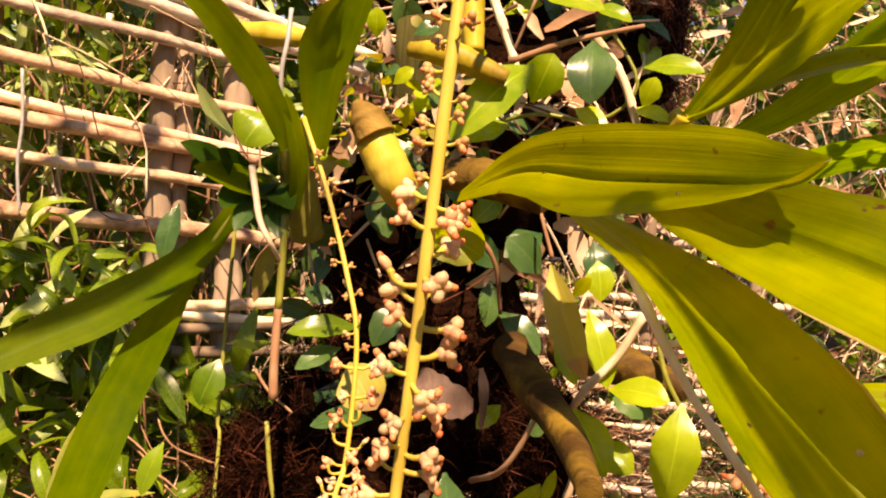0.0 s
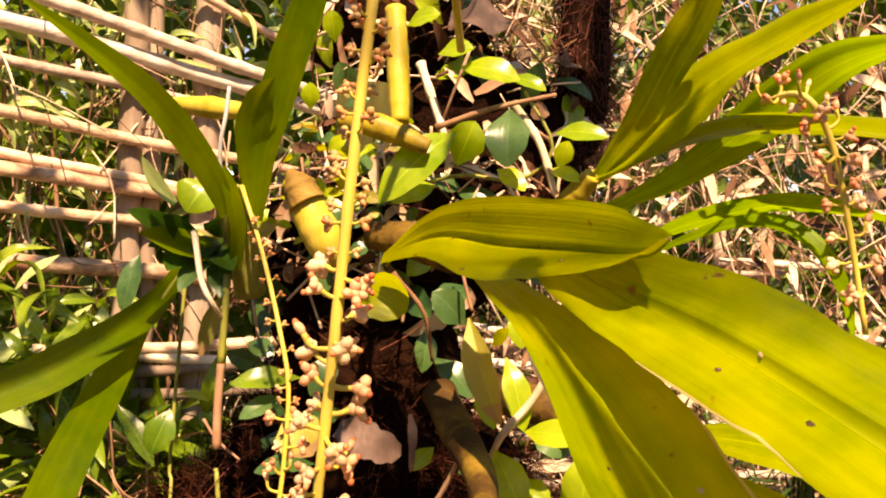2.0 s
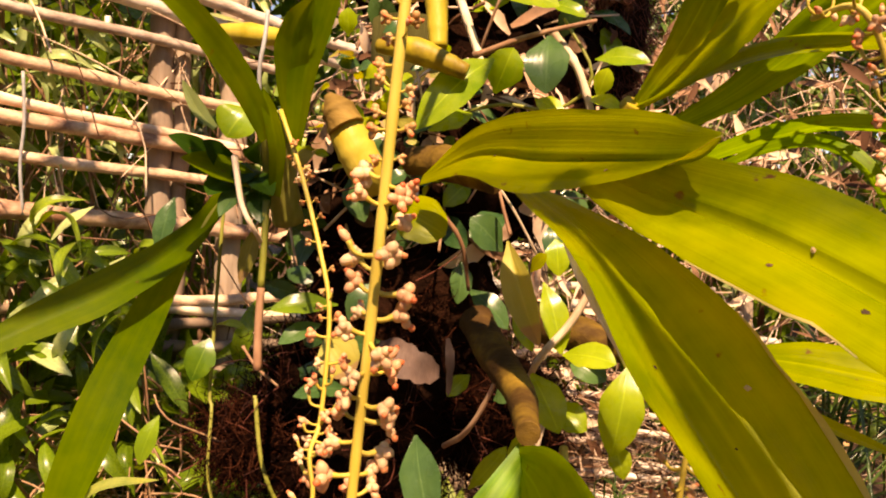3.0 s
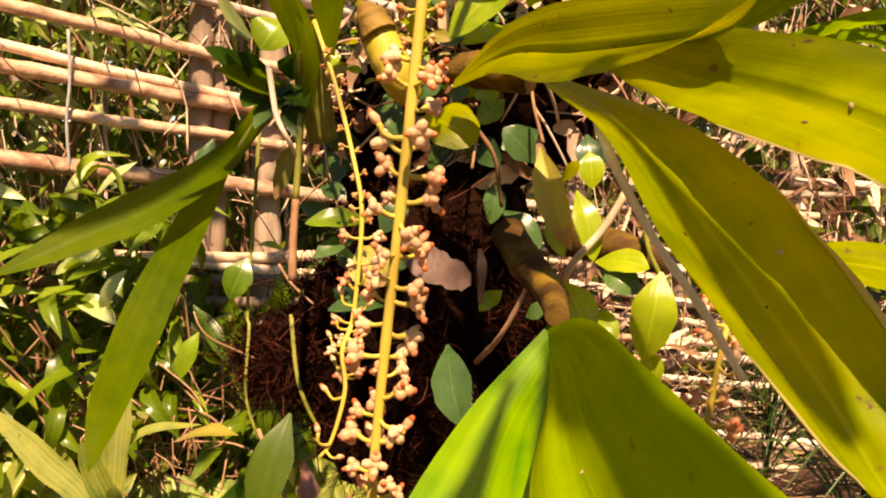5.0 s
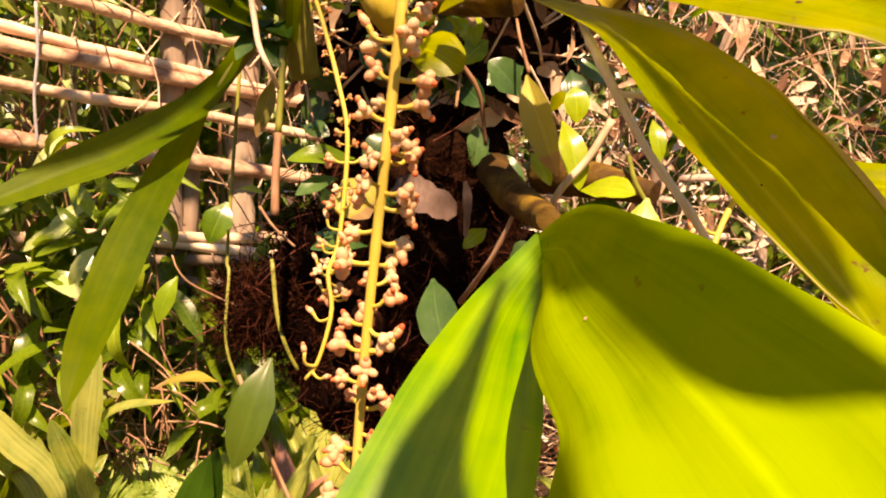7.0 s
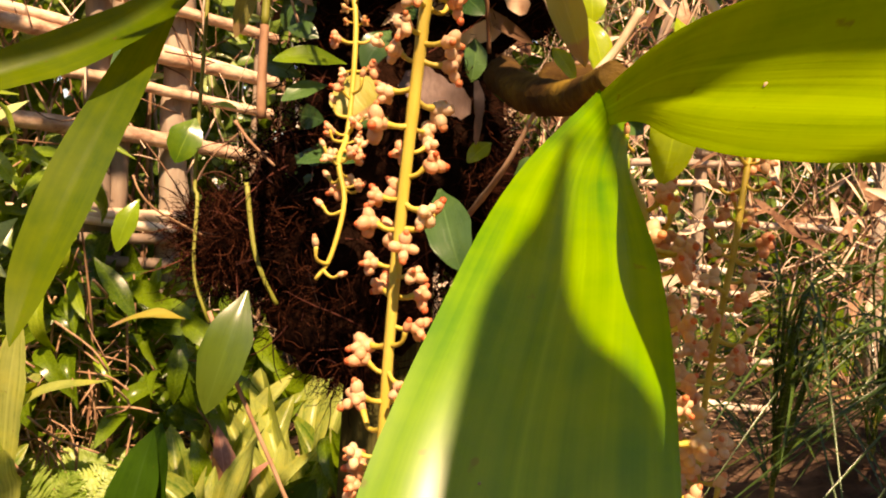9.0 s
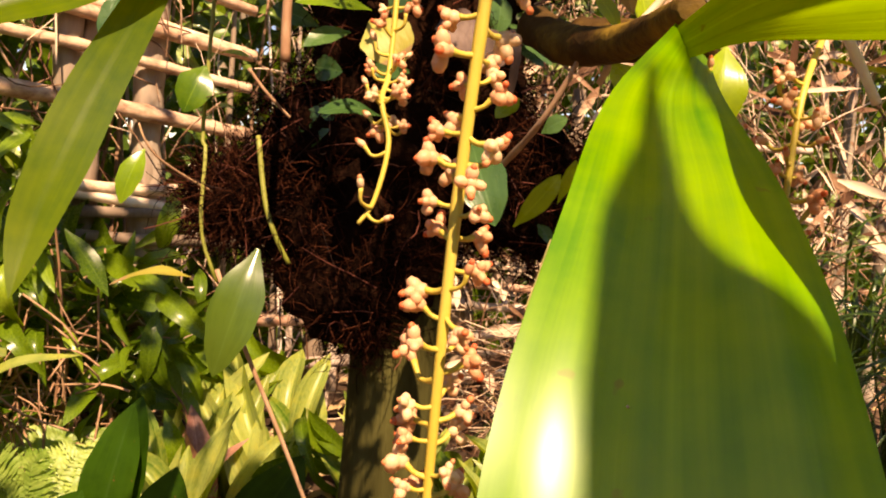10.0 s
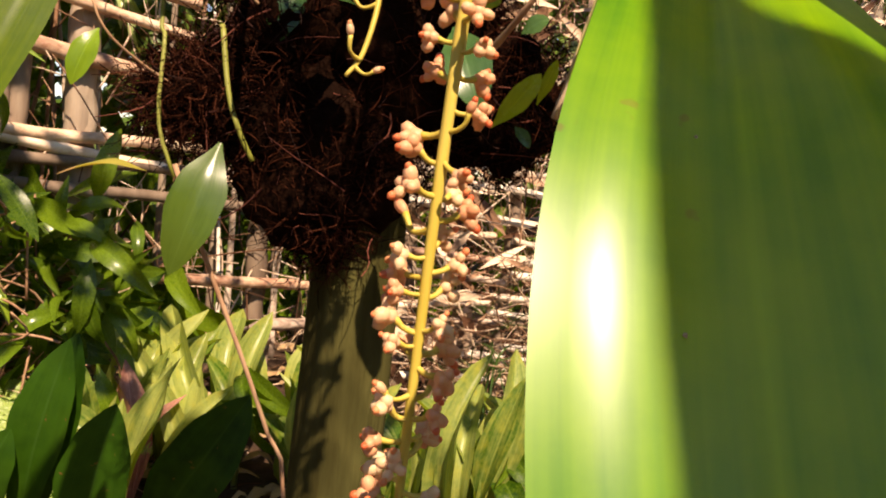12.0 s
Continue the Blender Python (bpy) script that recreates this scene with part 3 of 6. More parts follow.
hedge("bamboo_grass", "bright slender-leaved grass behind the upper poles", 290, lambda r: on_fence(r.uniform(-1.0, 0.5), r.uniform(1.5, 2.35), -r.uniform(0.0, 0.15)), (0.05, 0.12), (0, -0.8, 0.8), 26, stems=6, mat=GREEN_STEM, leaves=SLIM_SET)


def low_left(r):
    s = r.uniform(-0.8, 0.25)
    return on_fence(s, r.uniform(0.75, 1.33), r.uniform(0.02, 0.35))


hedge("climbing_shrub", "green lance-leaved shrub in front of the bamboo fence", 150, low_left, (0.09, 0.17), (0, -0.6, 0.9), 22, stems=8, leaves=LANCE_SET)
hedge("bamboo_grass", "pale green slender-leaved grass before the fence", 70, low_left, (0.08, 0.15), (0, -0.7, 0.9), 25, stems=10, leaves=SLIM_SET)


def far_right(r):
    x = r.uniform(0.2, 1.6) if r.random() < 0.75 else r.uniform(1.6, 3.4)
    return Vector((x, r.uniform(2.9, 3.7), r.uniform(0.9, 2.8) if x < 1.6 else r.uniform(0.4, 1.5)))


hedge("climbing_shrub", "tangled green shrub behind the slatted fence", 190, far_right, (0.06, 0.16), (0, -1, 0.6), 23)
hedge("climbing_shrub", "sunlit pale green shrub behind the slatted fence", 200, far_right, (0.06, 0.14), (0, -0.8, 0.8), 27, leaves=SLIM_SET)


def hanging_straw():
    """Dead vine stems and straw tangled in the fence."""
    r = rng(31)
    bm = bmesh.new()
    for _ in range(800):
        s = r.uniform(-0.9, 1.6)
        z = r.uniform(0.45, 2.3)
        p = on_fence(s, z, r.uniform(-0.12, 0.03))
        d = Vector((r.gauss(0, 0.5), r.gauss(0, 0.2), r.gauss(-0.5, 0.6))).normalized() * r.uniform(0.1, 0.4)
        add_tube(bm, [p, p + d * 0.5 + Vector((r.uniform(-0.03, 0.03), 0, r.uniform(-0.03, 0.03))), p + d], r.uniform(0.001, 0.003), 3, 5)
    return solid("dead_vine", bm, STRAW, "thin dead vines and straw tangled in the fence", "dead vine", kind="stuff")


hanging_straw()


def before_fence(r):
    return on_fence(r.uniform(-0.85, 0.22), 0.50 + 0.72 * r.random() ** 0.8, r.uniform(0.05, 0.35))


for k in range(2):
    hedge("drooping_shrub", "dense shrub of long glossy drooping leaves before the fence", 200, before_fence, (0.09, 0.17), (0, -0.8, 0.6), 28 + k, "drooping shrubs", stems=12, leaves=BUSH_SET + SLIM_SET[:1 - k])


def bed_left(r):
    return Vector((r.uniform(-0.80, -0.46), r.uniform(1.64, 1.90), 0.55 + 0.38 * r.random()))


hedge("drooping_shrub", "dark green shrub of long glossy drooping leaves in the bed", 130, bed_left, (0.10, 0.18), (0, -0.8, 0.6), 30, "drooping shrubs", stems=10, leaves=BUSH_SET)
hedge("bamboo_grass", "pale green slender-leaved grass at the end of the fence", 260, lambda r: on_fence(r.uniform(-1.0, 0.1), r.uniform(1.35, 2.3), -r.uniform(0.0, 0.2)), (0.07, 0.14), (0, -0.8, 0.8), 34, stems=6, mat=GREEN_STEM, leaves=SLIM_SET)

# upright brown canes in the shrub
canes = thing("cane_clump", on_fence(0.3, GROUND, -0.25), "clump of thin upright brown canes behind the fence", "canes")
q = rng(66)
for k in range(46):
    s0 = q.uniform(-0.9, 1.9)
    a, b = on_fence(s0, GROUND - 0.05, -q.uniform(0.08, 0.5)), on_fence(s0 + q.gauss(0, 0.08), q.uniform(1.5, 2.5), -q.uniform(0.08, 0.5))
    part("cane", tube([a, a.lerp(b, 0.5) + Vector((q.gauss(0, 0.02), 0, 0)), b], (q.uniform(0.006, 0.016), 0.004), 6, 14, (0.2, 0.15)), (POLE, TWIG, BAMBOO_GREY)[k % 3], canes)

# dark hedge further back


def back_hedge():
    r = rng(77)
    bm = bmesh.new()
    for _ in range(12000):
        side = r.random()
        if side < 0.6:
            s = r.uniform(-1.6, 2.6)
            p = on_fence(s, r.uniform(GROUND, 3.0), -r.uniform(0.6, 1.3))
        else:
            p = Vector((r.uniform(-0.5, 3.2), r.uniform(3.8, 5.0), GROUND + 3.2 * r.random()))
        d = Vector((r.gauss(0, 0.7), r.gauss(0, 0.4), r.gauss(-0.3, 0.7))).normalized()
        ln = r.uniform(0.08, 0.22)
        add_blade(bm, [p, p + d * ln * 0.5 + Vector((0, 0, 0.01)), p + d * ln], ln * r.uniform(0.25, 0.5), (r.gauss(0, 0.5), -1, r.gauss(0.4, 0.5)), 0.2, 0.4, 0.1, 0.8, 0, 0, 4, 2, r.random())
    return solid("hedge", bm, BUSH, "dense dark green hedge behind the fence", "hedge", kind="stuff")


back_hedge()


# ---- plants on the ground ----


def rosette(name, at, label, leaves, count, length, width, spread, seed, group="", category="plant", rise=1.0, height=0.0, broad=0.0):
    """Leaves that rise from one foot and arch outwards."""
    r = rng(seed)
    at = Vector((at[0], at[1], ground_height(at[0], at[1]) - 0.01))
    base = thing(name, at, label, category, group)
    for k in range(count):
        a = math.tau * k / count + r.uniform(-0.5, 0.5)
        out = Vector((math.cos(a), math.sin(a), 0))
        d = out * spread * r.uniform(0.4, 1.2) + Vector((0, 0, rise))
        ln = length * r.uniform(0.7, 1.15)
        foot = at + out * 0.012 + Vector((0, 0, height * r.uniform(0.5, 1.0)))
        d += Vector((r.gauss(0, 0.22), r.gauss(0, 0.1), 0)) * broad
        piece("leaf", r.choice(leaves), base, axes(foot, d, Vector((r.gauss(0, 0.45) * broad, -0.9 * broad, 0.5)) - out * (1 - 0.6 * broad) + Vector((0, -0.3, 0)), ln, ln * width * r.uniform(0.8, 1.2)))
    if height:
        part("stem", tube([at, at + Vector((0.01, 0, height))], (0.008, 0.005), 6, 4), GREEN_STEM, base)
    return base


q = rng(311)
for k in range(20):
    if k < 9:
        x, y = q.uniform(-0.48, 0.5), q.uniform(1.42, 1.92)
    else:
        x, y = q.uniform(-1.45, -0.98), q.uniform(1.55, 1.95)
    rosette("striped_plant", (x, y), "broad pale green plant with striped drying leaves", STRIPED_SET, q.randint(6, 8), q.uniform(0.24, 0.38), 0.52, 0.26, 100 + k, "striped plants in the bed", broad=0.8)
for k, (x, y) in enumerate(((-1.00, 1.70), (-0.90, 1.86), (-1.22, 1.66), (-1.10, 1.90), (-0.98, 1.55))):
    rosette("striped_plant", (x, y), "broad pale green plant with striped drying leaves", STRIPED_SET, 9, 0.46, 0.7, 0.40, 128 + k, "striped plants in the bed", broad=0.8)
for k, (foot, ln) in enumerate((((-0.210, 1.866, 0.330), 0.36), ((-0.416, 1.832, 0.330), 0.32), ((-0.285, 1.764, 0.330), 0.26), ((0.442, 1.717, 0.330), 0.24), ((0.312, 1.617, 0.330), 0.26), ((-0.070, 1.796, 0.330), 0.24))):
    rosette("striped_plant", foot[:2], "broad pale green plant with striped drying leaves", STRIPED_SET, 7, ln, 0.60, 0.20, 150 + k, "striped plants in the bed", broad=0.8)
near_plant = thing("striped_plant", (-0.77, 1.40, GROUND), "large pale plant with striped leaves streaked brown", "plant", "striped plants in the bed")
for k, (pts, w, face) in enumerate((
    ([(-0.765, 1.40, 0.34), (-0.749, 1.400, 0.613), (-0.729, 1.380, 0.757), (-0.707, 1.370, 0.897)], 0.062, (0.1, -0.95, 0.2)),
    ([(-0.78, 1.40, 0.34), (-0.785, 1.380, 0.571), (-0.865, 1.340, 0.693), (-0.961, 1.310, 0.806)], 0.056, (0.1, -0.7, 0.7)),
    ([(-0.79, 1.42, 0.34), (-0.849, 1.430, 0.580), (-0.897, 1.440, 0.662), (-0.917, 1.440, 0.763)], 0.055, (-0.1, -0.9, 0.4)),
    ([(-0.76, 1.41, 0.34), (-0.758, 1.420, 0.630), (-0.690, 1.400, 0.744), (-0.546, 1.370, 0.783)], 0.034, (0.0, -0.5, 0.9)),
    ([(-0.77, 1.39, 0.34), (-0.748, 1.380, 0.569), (-0.771, 1.370, 0.660), (-0.797, 1.360, 0.732)], 0.052, (0.2, -0.9, 0.4)),
    ([(-0.76, 1.38, 0.33), (-0.719, 1.370, 0.542), (-0.720, 1.360, 0.607), (-0.722, 1.355, 0.652)], 0.045, (0.0, -0.9, 0.4)),
    ([(-0.80, 1.44, 0.34), (-0.909, 1.460, 0.550), (-1.004, 1.460, 0.607), (-1.085, 1.440, 0.621)], 0.045, (0.0, -0.7, 0.7)),
)):
    part("leaf", add_blade(bmesh.new(), pts, w, face, 0.18, 0.62, 0.3, 0.7, 0.10, 0.03, 22, 8, 430 + k, 0, 0.1), STRIPED, near_plant)


def twig_heap():
    """A knot of dead pinkish twigs at the foot of the fence."""
    r = rng(55)
    bm = bmesh.new()
    for _ in range(320):
        p = Vector((r.gauss(-0.82, 0.09), r.gauss(1.66, 0.06), 0.66 + r.gauss(0, 0.14)))
        d = Vector((r.gauss(0, 0.5), r.gauss(-0.1, 0.3), r.gauss(-0.5, 0.6))).normalized() * r.uniform(0.06, 0.22)
        add_tube(bm, [p, p + d * 0.5 + Vector((r.gauss(0, 0.02), 0, r.gauss(0, 0.02))), p + d], r.uniform(0.001, 0.003), 4, 6)
    for _ in range(60):
        p = Vector((r.gauss(-0.82, 0.08), r.gauss(1.68, 0.06), GROUND))
        q = Vector((p.x + r.gauss(0, 0.05), p.y + r.gauss(0, 0.04), 0.62 + r.gauss(0, 0.1)))
        add_tube(bm, [p, p.lerp(q, 0.5) + Vector((r.gauss(0, 0.03), 0, 0)), q], r.uniform(0.001, 0.003), 4, 6)
    return solid("twig_heap", bm, TWIG, "tangle of thin dead pinkish-brown twigs", "twigs", kind="stuff")


twig_heap()
rosette("withered_plant", (-0.39, 1.66), "withered plant with reddish dry leaves", RED_SET, 5, 0.26, 0.9, 0.3, 135, "", "plant")

for k, (x, y, ln, n, h) in enumerate(((-0.78, 2.02, 0.24, 30, 0.72), (-0.62, 2.08, 0.24, 28, 0.62), (-0.92, 1.98, 0.22, 26, 0.80), (-1.22, 1.45, 0.20, 24, 0.80), (-0.42, 2.12, 0.22, 22, 0.50), (-1.10, 1.25, 0.18, 20, 0.62), (-1.4, 1.6, 0.22, 24, 0.85), (-0.18, 1.75, 0.18, 14, 0.30), (0.12, 1.70, 0.18, 14, 0.26), (0.40, 1.62, 0.18, 12, 0.24))):
    rosette("broadleaf_bush", (x, y), "dark green bush with long glossy drooping leaves", BUSH_SET, n, ln, 1.0, 1.0, 140 + k, "dark bushes by the fence", "bush", -0.45, h)

for k, (x, y, ln, n, h) in enumerate(((0.88, 1.70, 0.42, 44, 0.42), (1.12, 1.55, 0.44, 42, 0.30), (1.28, 1.95, 0.46, 44, 0.45), (0.78, 2.05, 0.36, 36, 0.40), (1.6, 1.7, 0.50, 40, 0.30), (0.45, 2.0, 0.26, 24, 0.10), (0.60, 1.72, 0.24, 20, 0.05), (1.9, 2.1, 0.5, 34, 0.3))):
    rosette("strap_leaf_clump", (x, y), "dark clump of long arching strap leaves", STRAP_SET, n, ln, 1.0, 1.25, 170 + k, "strap-leaved clumps", "plant", 0.55, h)


def bank():
    """A low dark mound of earth that the strap leaves root in."""
    r = rng(57)
    bm = bmesh.new()
    rows = []
    for i in range(25):
        row = []
        for j in range(17):
            x, y = 0.78 + 1.7 * i / 24, 1.42 + 1.4 * j / 16
            h = 0.26 * max(0.0, math.sin(math.pi * i / 24)) ** 0.6 * max(0.0, math.sin(math.pi * j / 16)) ** 0.8
            z = ground_height(x, y) - 0.03 + h * (1 + 0.25 * noise.noise(Vector((x * 5, y * 5, 1.0)))) + 0.02 * noise.noise(Vector((x * 16, y * 16, 2.0))) * (h > 0)
            row.append(bm.verts.new((x, y, z)))
        rows.append(row)
    for i in range(24):
        for j in range(16):
            bm.faces.new((rows[i][j], rows[i + 1][j], rows[i + 1][j + 1], rows[i][j + 1])).smooth = True
    return solid("earth_bank", bm, SOIL, "low bank of dark shaded soil", "ground", kind="structure")


bank()


def fern(at, seed):
    """A tuft of lacy fronds that lean out towards the light."""
    r = rng(seed)
    at = Vector((at[0], at[1], ground_height(*at[:2])))
    base = thing("fern", at, "pale yellow-green lacy fern on the soil", "fern", "ferns in the bed")
    crown = at + Vector((0, 0, 0.13))
    part("stem", tube([at, crown], (0.006, 0.004), 6, 4), GREEN_STEM, base)
    for k in range(9):
        a = radians(-25 + 230 * k / 8) + r.uniform(-0.15, 0.15)
        face = Vector((r.gauss(0, 0.25), -0.8, 0.6 + r.gauss(0, 0.2))).normalized()
        across = Vector((1, 0, 0))
        up = across.cross(face) * -1
        if up.z < 0:
            up = -up
        out = (across * math.cos(a) + up * math.sin(a)).normalized()
        ln = r.uniform(0.13, 0.19)
        line = spline([crown, crown + out * ln * 0.4 + face * ln * 0.12, crown + out * ln * 0.75 + face * ln * 0.18, crown + out * ln + face * ln * 0.10 - Vector((0, 0, ln * 0.12))], 22)
        bm = add_tube(bmesh.new(), line, (0.0013, 0.0004), 4)
        side = face.cross(out).normalized()
        for i in range(3, 22):
            w = ln * 0.36 * math.sin(math.pi * min(1.0, (i - 1) / 21) ** 0.6) + 0.004
            for sg in (-1, 1):
                p = line[i]
                d = (side * sg + out * 0.45 + face * r.gauss(-0.05, 0.12)).normalized() * w
                add_blade(bm, [p, p + d * 0.5 + face * 0.002, p + d], max(w * 0.20, 0.004), face, 0.1, 0.3, 0.6, 0.7, 0.4, 0, 9, 2, r.random(), 0, 0.85)
        part("frond", bm, FERN, base)


fern((-0.60, 1.50), 7)
fern((-0.72, 1.56), 8)
fern((-0.50, 1.60), 10)
fern((-0.66, 1.44), 9)
fern((-0.62, 1.62), 11)


# ---- trees ----


def tree(at, r0, height, lean, seed, label, crown=True, group="trees beyond the fence", mat=TRUNK, leaves=2200, low=0.45, clump=0.9):
    r = rng(seed)
    at = Vector((at[0], at[1], GROUND - 0.1))
    base = thing("tree", at, label, "tree", group)
    top = at + Vector((lean[0], lean[1], height))
    line = [at.lerp(top, u) + Vector((r.uniform(-1, 1) * r0, r.uniform(-1, 1) * r0, 0)) * (0 if u == 0 else 1) for u in (0, 0.25, 0.5, 0.75, 1)]
    bm = tube(line, (r0 * 1.25, r0, r0 * 0.8, r0 * 0.5, r0 * 0.2), 12, 30)
    ends = []
    for _ in range(10):
        u = r.uniform(low, 0.97)
        p = at.lerp(top, u)
        a = r.uniform(0, math.tau)
        reach = height * r.uniform(0.15, 0.3)
        e = p + Vector((math.cos(a), math.sin(a), 0.5)) * reach
        add_tube(bm, [p, p.lerp(e, 0.5) + Vector((0, 0, 0.06 * reach)), e], (r0 * 0.4, r0 * 0.12), 6, 8)
        ends.append((p, e))
    part("trunk", bm, mat, base)
    if crown:
        bm = bmesh.new()
        for _ in range(leaves):
            p, e = r.choice(ends)
            c = p.lerp(e, r.uniform(0.4, 1.1)) + Vector((r.gauss(0, 0.3), r.gauss(0, 0.3), r.gauss(0, 0.25))) * clump
            d = Vector((r.gauss(0, 1), r.gauss(0, 1), r.gauss(-0.4, 0.6))).normalized()
            ln = r.uniform(0.12, 0.28)
            add_blade(bm, [c, c + d * ln * 0.5, c + d * ln], ln * 0.4, (r.gauss(0, 0.5), r.gauss(0, 0.5), 1), 0.2, 0.4, 0.1, 0.8, 0, 0, 3, 2, r.random())
        part("crown", bm, FOLIAGE, base)
    return base


tree((3.6, 5.2), 0.05, 4.5, (0.1, 0.1), 51, "slender pale-barked young tree with a thin crown", leaves=1200)
tree((4.3, 5.6), 0.04, 4.2, (-0.1, 0.2), 52, "slender pale-barked young tree with a thin crown", leaves=1200)
for k, (at, r0) in enumerate((((2.336, 3.600, 1.414), 0.032), ((2.325, 3.300, 1.272), 0.028), ((2.949, 3.900, 1.058), 0.05), ((2.632, 4.400, 1.808), 0.03))):
    tree(at[:2], r0, 3.6, (0.05 * k - 0.08, 0.1), 80 + k, "slender pale trunk of a young tree", crown=False)
tree((4.9, 7.0), 0.07, 5.0, (0.3, 0.0), 53, "pale-barked tree with a thin crown", leaves=1400)
tree((3.1, 7.5), 0.06, 5.0, (0.0, 0.0), 54, "pale-barked tree with a thin crown", leaves=1400)
tree((6.5, 8.5), 0.10, 6.0, (0.2, 0.0), 55, "pale-barked tree with a thin crown", leaves=1600)
tree((1.2, 7.0), 0.09, 6.0, (0.2, 0.0), 56, "tree with a dense green crown", leaves=2600, low=0.2)
tree((-1.2, 6.0), 0.10, 6.0, (0.0, 0.2), 57, "tree with a dense green crown", leaves=2600, low=0.2)
tree((-3.6, 5.0), 0.10, 6.0, (0.0, 0.2), 58, "tree with a dense green crown", leaves=2600, low=0.2)


def unseen_shade_tree():
    """An unseen tree added behind the path, its branches placed to shade parts of the orchid and the bed."""
    r = rng(95)
    foot = Vector((3.2, -2.6, GROUND - 0.1))
    base = thing("tree", foot, "unseen broad-leaved tree added to shade the orchid and the bed", "tree")
    top = foot + Vector((-0.4, 0.3, 3.6))
    bm = tube([foot, foot.lerp(top, 0.3) + Vector((0.05, 0, 0)), foot.lerp(top, 0.65), top], (0.16, 0.12, 0.09, 0.05), 14, 26)
    crown = bmesh.new()

    def limb(end, thick=1.0):
        start = foot.lerp(top, min(0.95, max(0.35, (end.z - foot.z) / 3.7)))
        knee = end + SUN * (1.7 if thick < 0.5 else 0.7)
        add_tube(bm, [start, start.lerp(knee, 0.5) + Vector((0, 0, 0.10)), knee, end.lerp(knee, 0.5), end], (0.03 * thick, 0.014 * thick, 0.006 * thick), 6, 16)

    def clump(target, away, radius, count, length, thick=1.0):
        c = Vector(target) + SUN * away
        limb(c, thick)
        for _ in range(count):
            o = Vector((r.gauss(0, 0.55), r.gauss(0, 0.55), r.gauss(0, 0.55))) * radius
            d = Vector((r.gauss(0, 1), r.gauss(0, 1), r.gauss(-0.4, 0.6))).normalized()
            ln = length * r.uniform(0.7, 1.2)
            p = c + o - d * ln * 0.5
            add_blade(crown, [p, p + d * ln * 0.5, p + d * ln], ln * 0.45, SUN + Vector((r.gauss(0, 0.4), r.gauss(0, 0.4), r.gauss(0, 0.4))), 0.15, 0.4, 0.1, 0.8, 0, 0, 6, 2, r.random())

    def spray(a, b, away, width, blunt):
        a, b = Vector(a) + SUN * away, Vector(b) + SUN * away
        limb(a, 0.22)
        add_blade(crown, [a, a.lerp(b, 0.5) + SUN * 0.01, b], width, SUN, 0.1, 0.45, blunt, 0.6, 0.05, 0, 14, 4, r.random())

    def leaf(left, right, reach):
        """A broad leaf towards the sun from where the outline of its shadow falls."""
        a, b = ([Vector(p) + SUN * reach for p in side] for side in (left, right))
        limb(a[0].lerp(b[0], 0.5), 0.22)
        tmp = mesh_of(two_edged(a, b, 0.05, 0.0, 0.0, 24, 6, r.random()), "leaf")
        crown.from_mesh(tmp)
        bpy.data.meshes.remove(tmp)

    # added leaves cut to the shadow outlines on the orchid's broad hanging leaves
    leaf([(0.060, 0.318, 1.186), (0.051, 0.294, 1.167), (0.042, 0.270, 1.151), (0.028, 0.246, 1.136), (0.020, 0.230, 1.123), (0.012, 0.205, 1.100), (0.007, 0.186, 1.079), (0.004, 0.155, 1.030), (0.010, 0.120, 0.960), (0.028, 0.095, 0.885)], [(0.062, 0.312, 1.182), (0.055, 0.280, 1.156), (0.051, 0.259, 1.140), (0.048, 0.236, 1.127), (0.051, 0.216, 1.116), (0.059, 0.202, 1.109), (0.064, 0.182, 1.094), (0.055, 0.136, 1.028), (0.043, 0.105, 0.941), (0.029, 0.094, 0.884)], 0.62)
    leaf([(0.078, 0.335, 1.206), (0.090, 0.287, 1.222), (0.102, 0.220, 1.224), (0.107, 0.175, 1.218), (0.118, 0.146, 1.213), (0.140, 0.098, 1.194)], [(0.077, 0.330, 1.200), (0.076, 0.250, 1.188), (0.085, 0.202, 1.191), (0.091, 0.160, 1.187), (0.104, 0.122, 1.186), (0.139, 0.097, 1.193)], 0.62)
    leaf([(0.090, 0.385, 1.328), (0.118, 0.325, 1.285), (0.135, 0.280, 1.250), (0.150, 0.240, 1.225), (0.172, 0.215, 1.192)], [(0.100, 0.377, 1.323), (0.128, 0.322, 1.288), (0.156, 0.284, 1.254), (0.176, 0.252, 1.226), (0.180, 0.222, 1.196)], 0.62)
    spray((-0.179, 0.580, 1.313), (-0.323, 0.520, 1.225), 0.8, 0.020, 0.5)
    spray((0.106, 0.350, 1.382), (0.094, 0.360, 1.328), 0.6, 0.020, 0.6)
    clump((1.15, 1.50, 0.60), 3.2, 0.34, 120, 0.20)
    for target, radius, count in ((on_fence(0.15, 0.95, 0.05), 0.30, 55), (on_fence(0.5, 0.75, 0.05), 0.28, 50), (on_fence(-0.30, 0.88, 0.1), 0.28, 42), (Vector((-0.5, 1.65, 0.45)), 0.24, 26), (Vector((0.1, 1.6, 0.45)), 0.24, 22)):
        clump(target, 2.3, radius, count, 0.11, 0.3)
    for s, z in ((0.8, 1.3), (1.2, 1.2), (0.9, 1.9)):
        clump(on_fence(s, z, -0.95), 3.6, 0.28, 60, 0.2)
    for x, z in ((0.8, 1.5), (1.8, 1.7), (2.8, 1.9), (1.3, 2.4)):
        clump((x, 4.0, z), 4.0, 0.5, 80, 0.25)
    part("trunk", bm, TRUNK, base)
    part("crown", crown, FOLIAGE, base)


unseen_shade_tree()


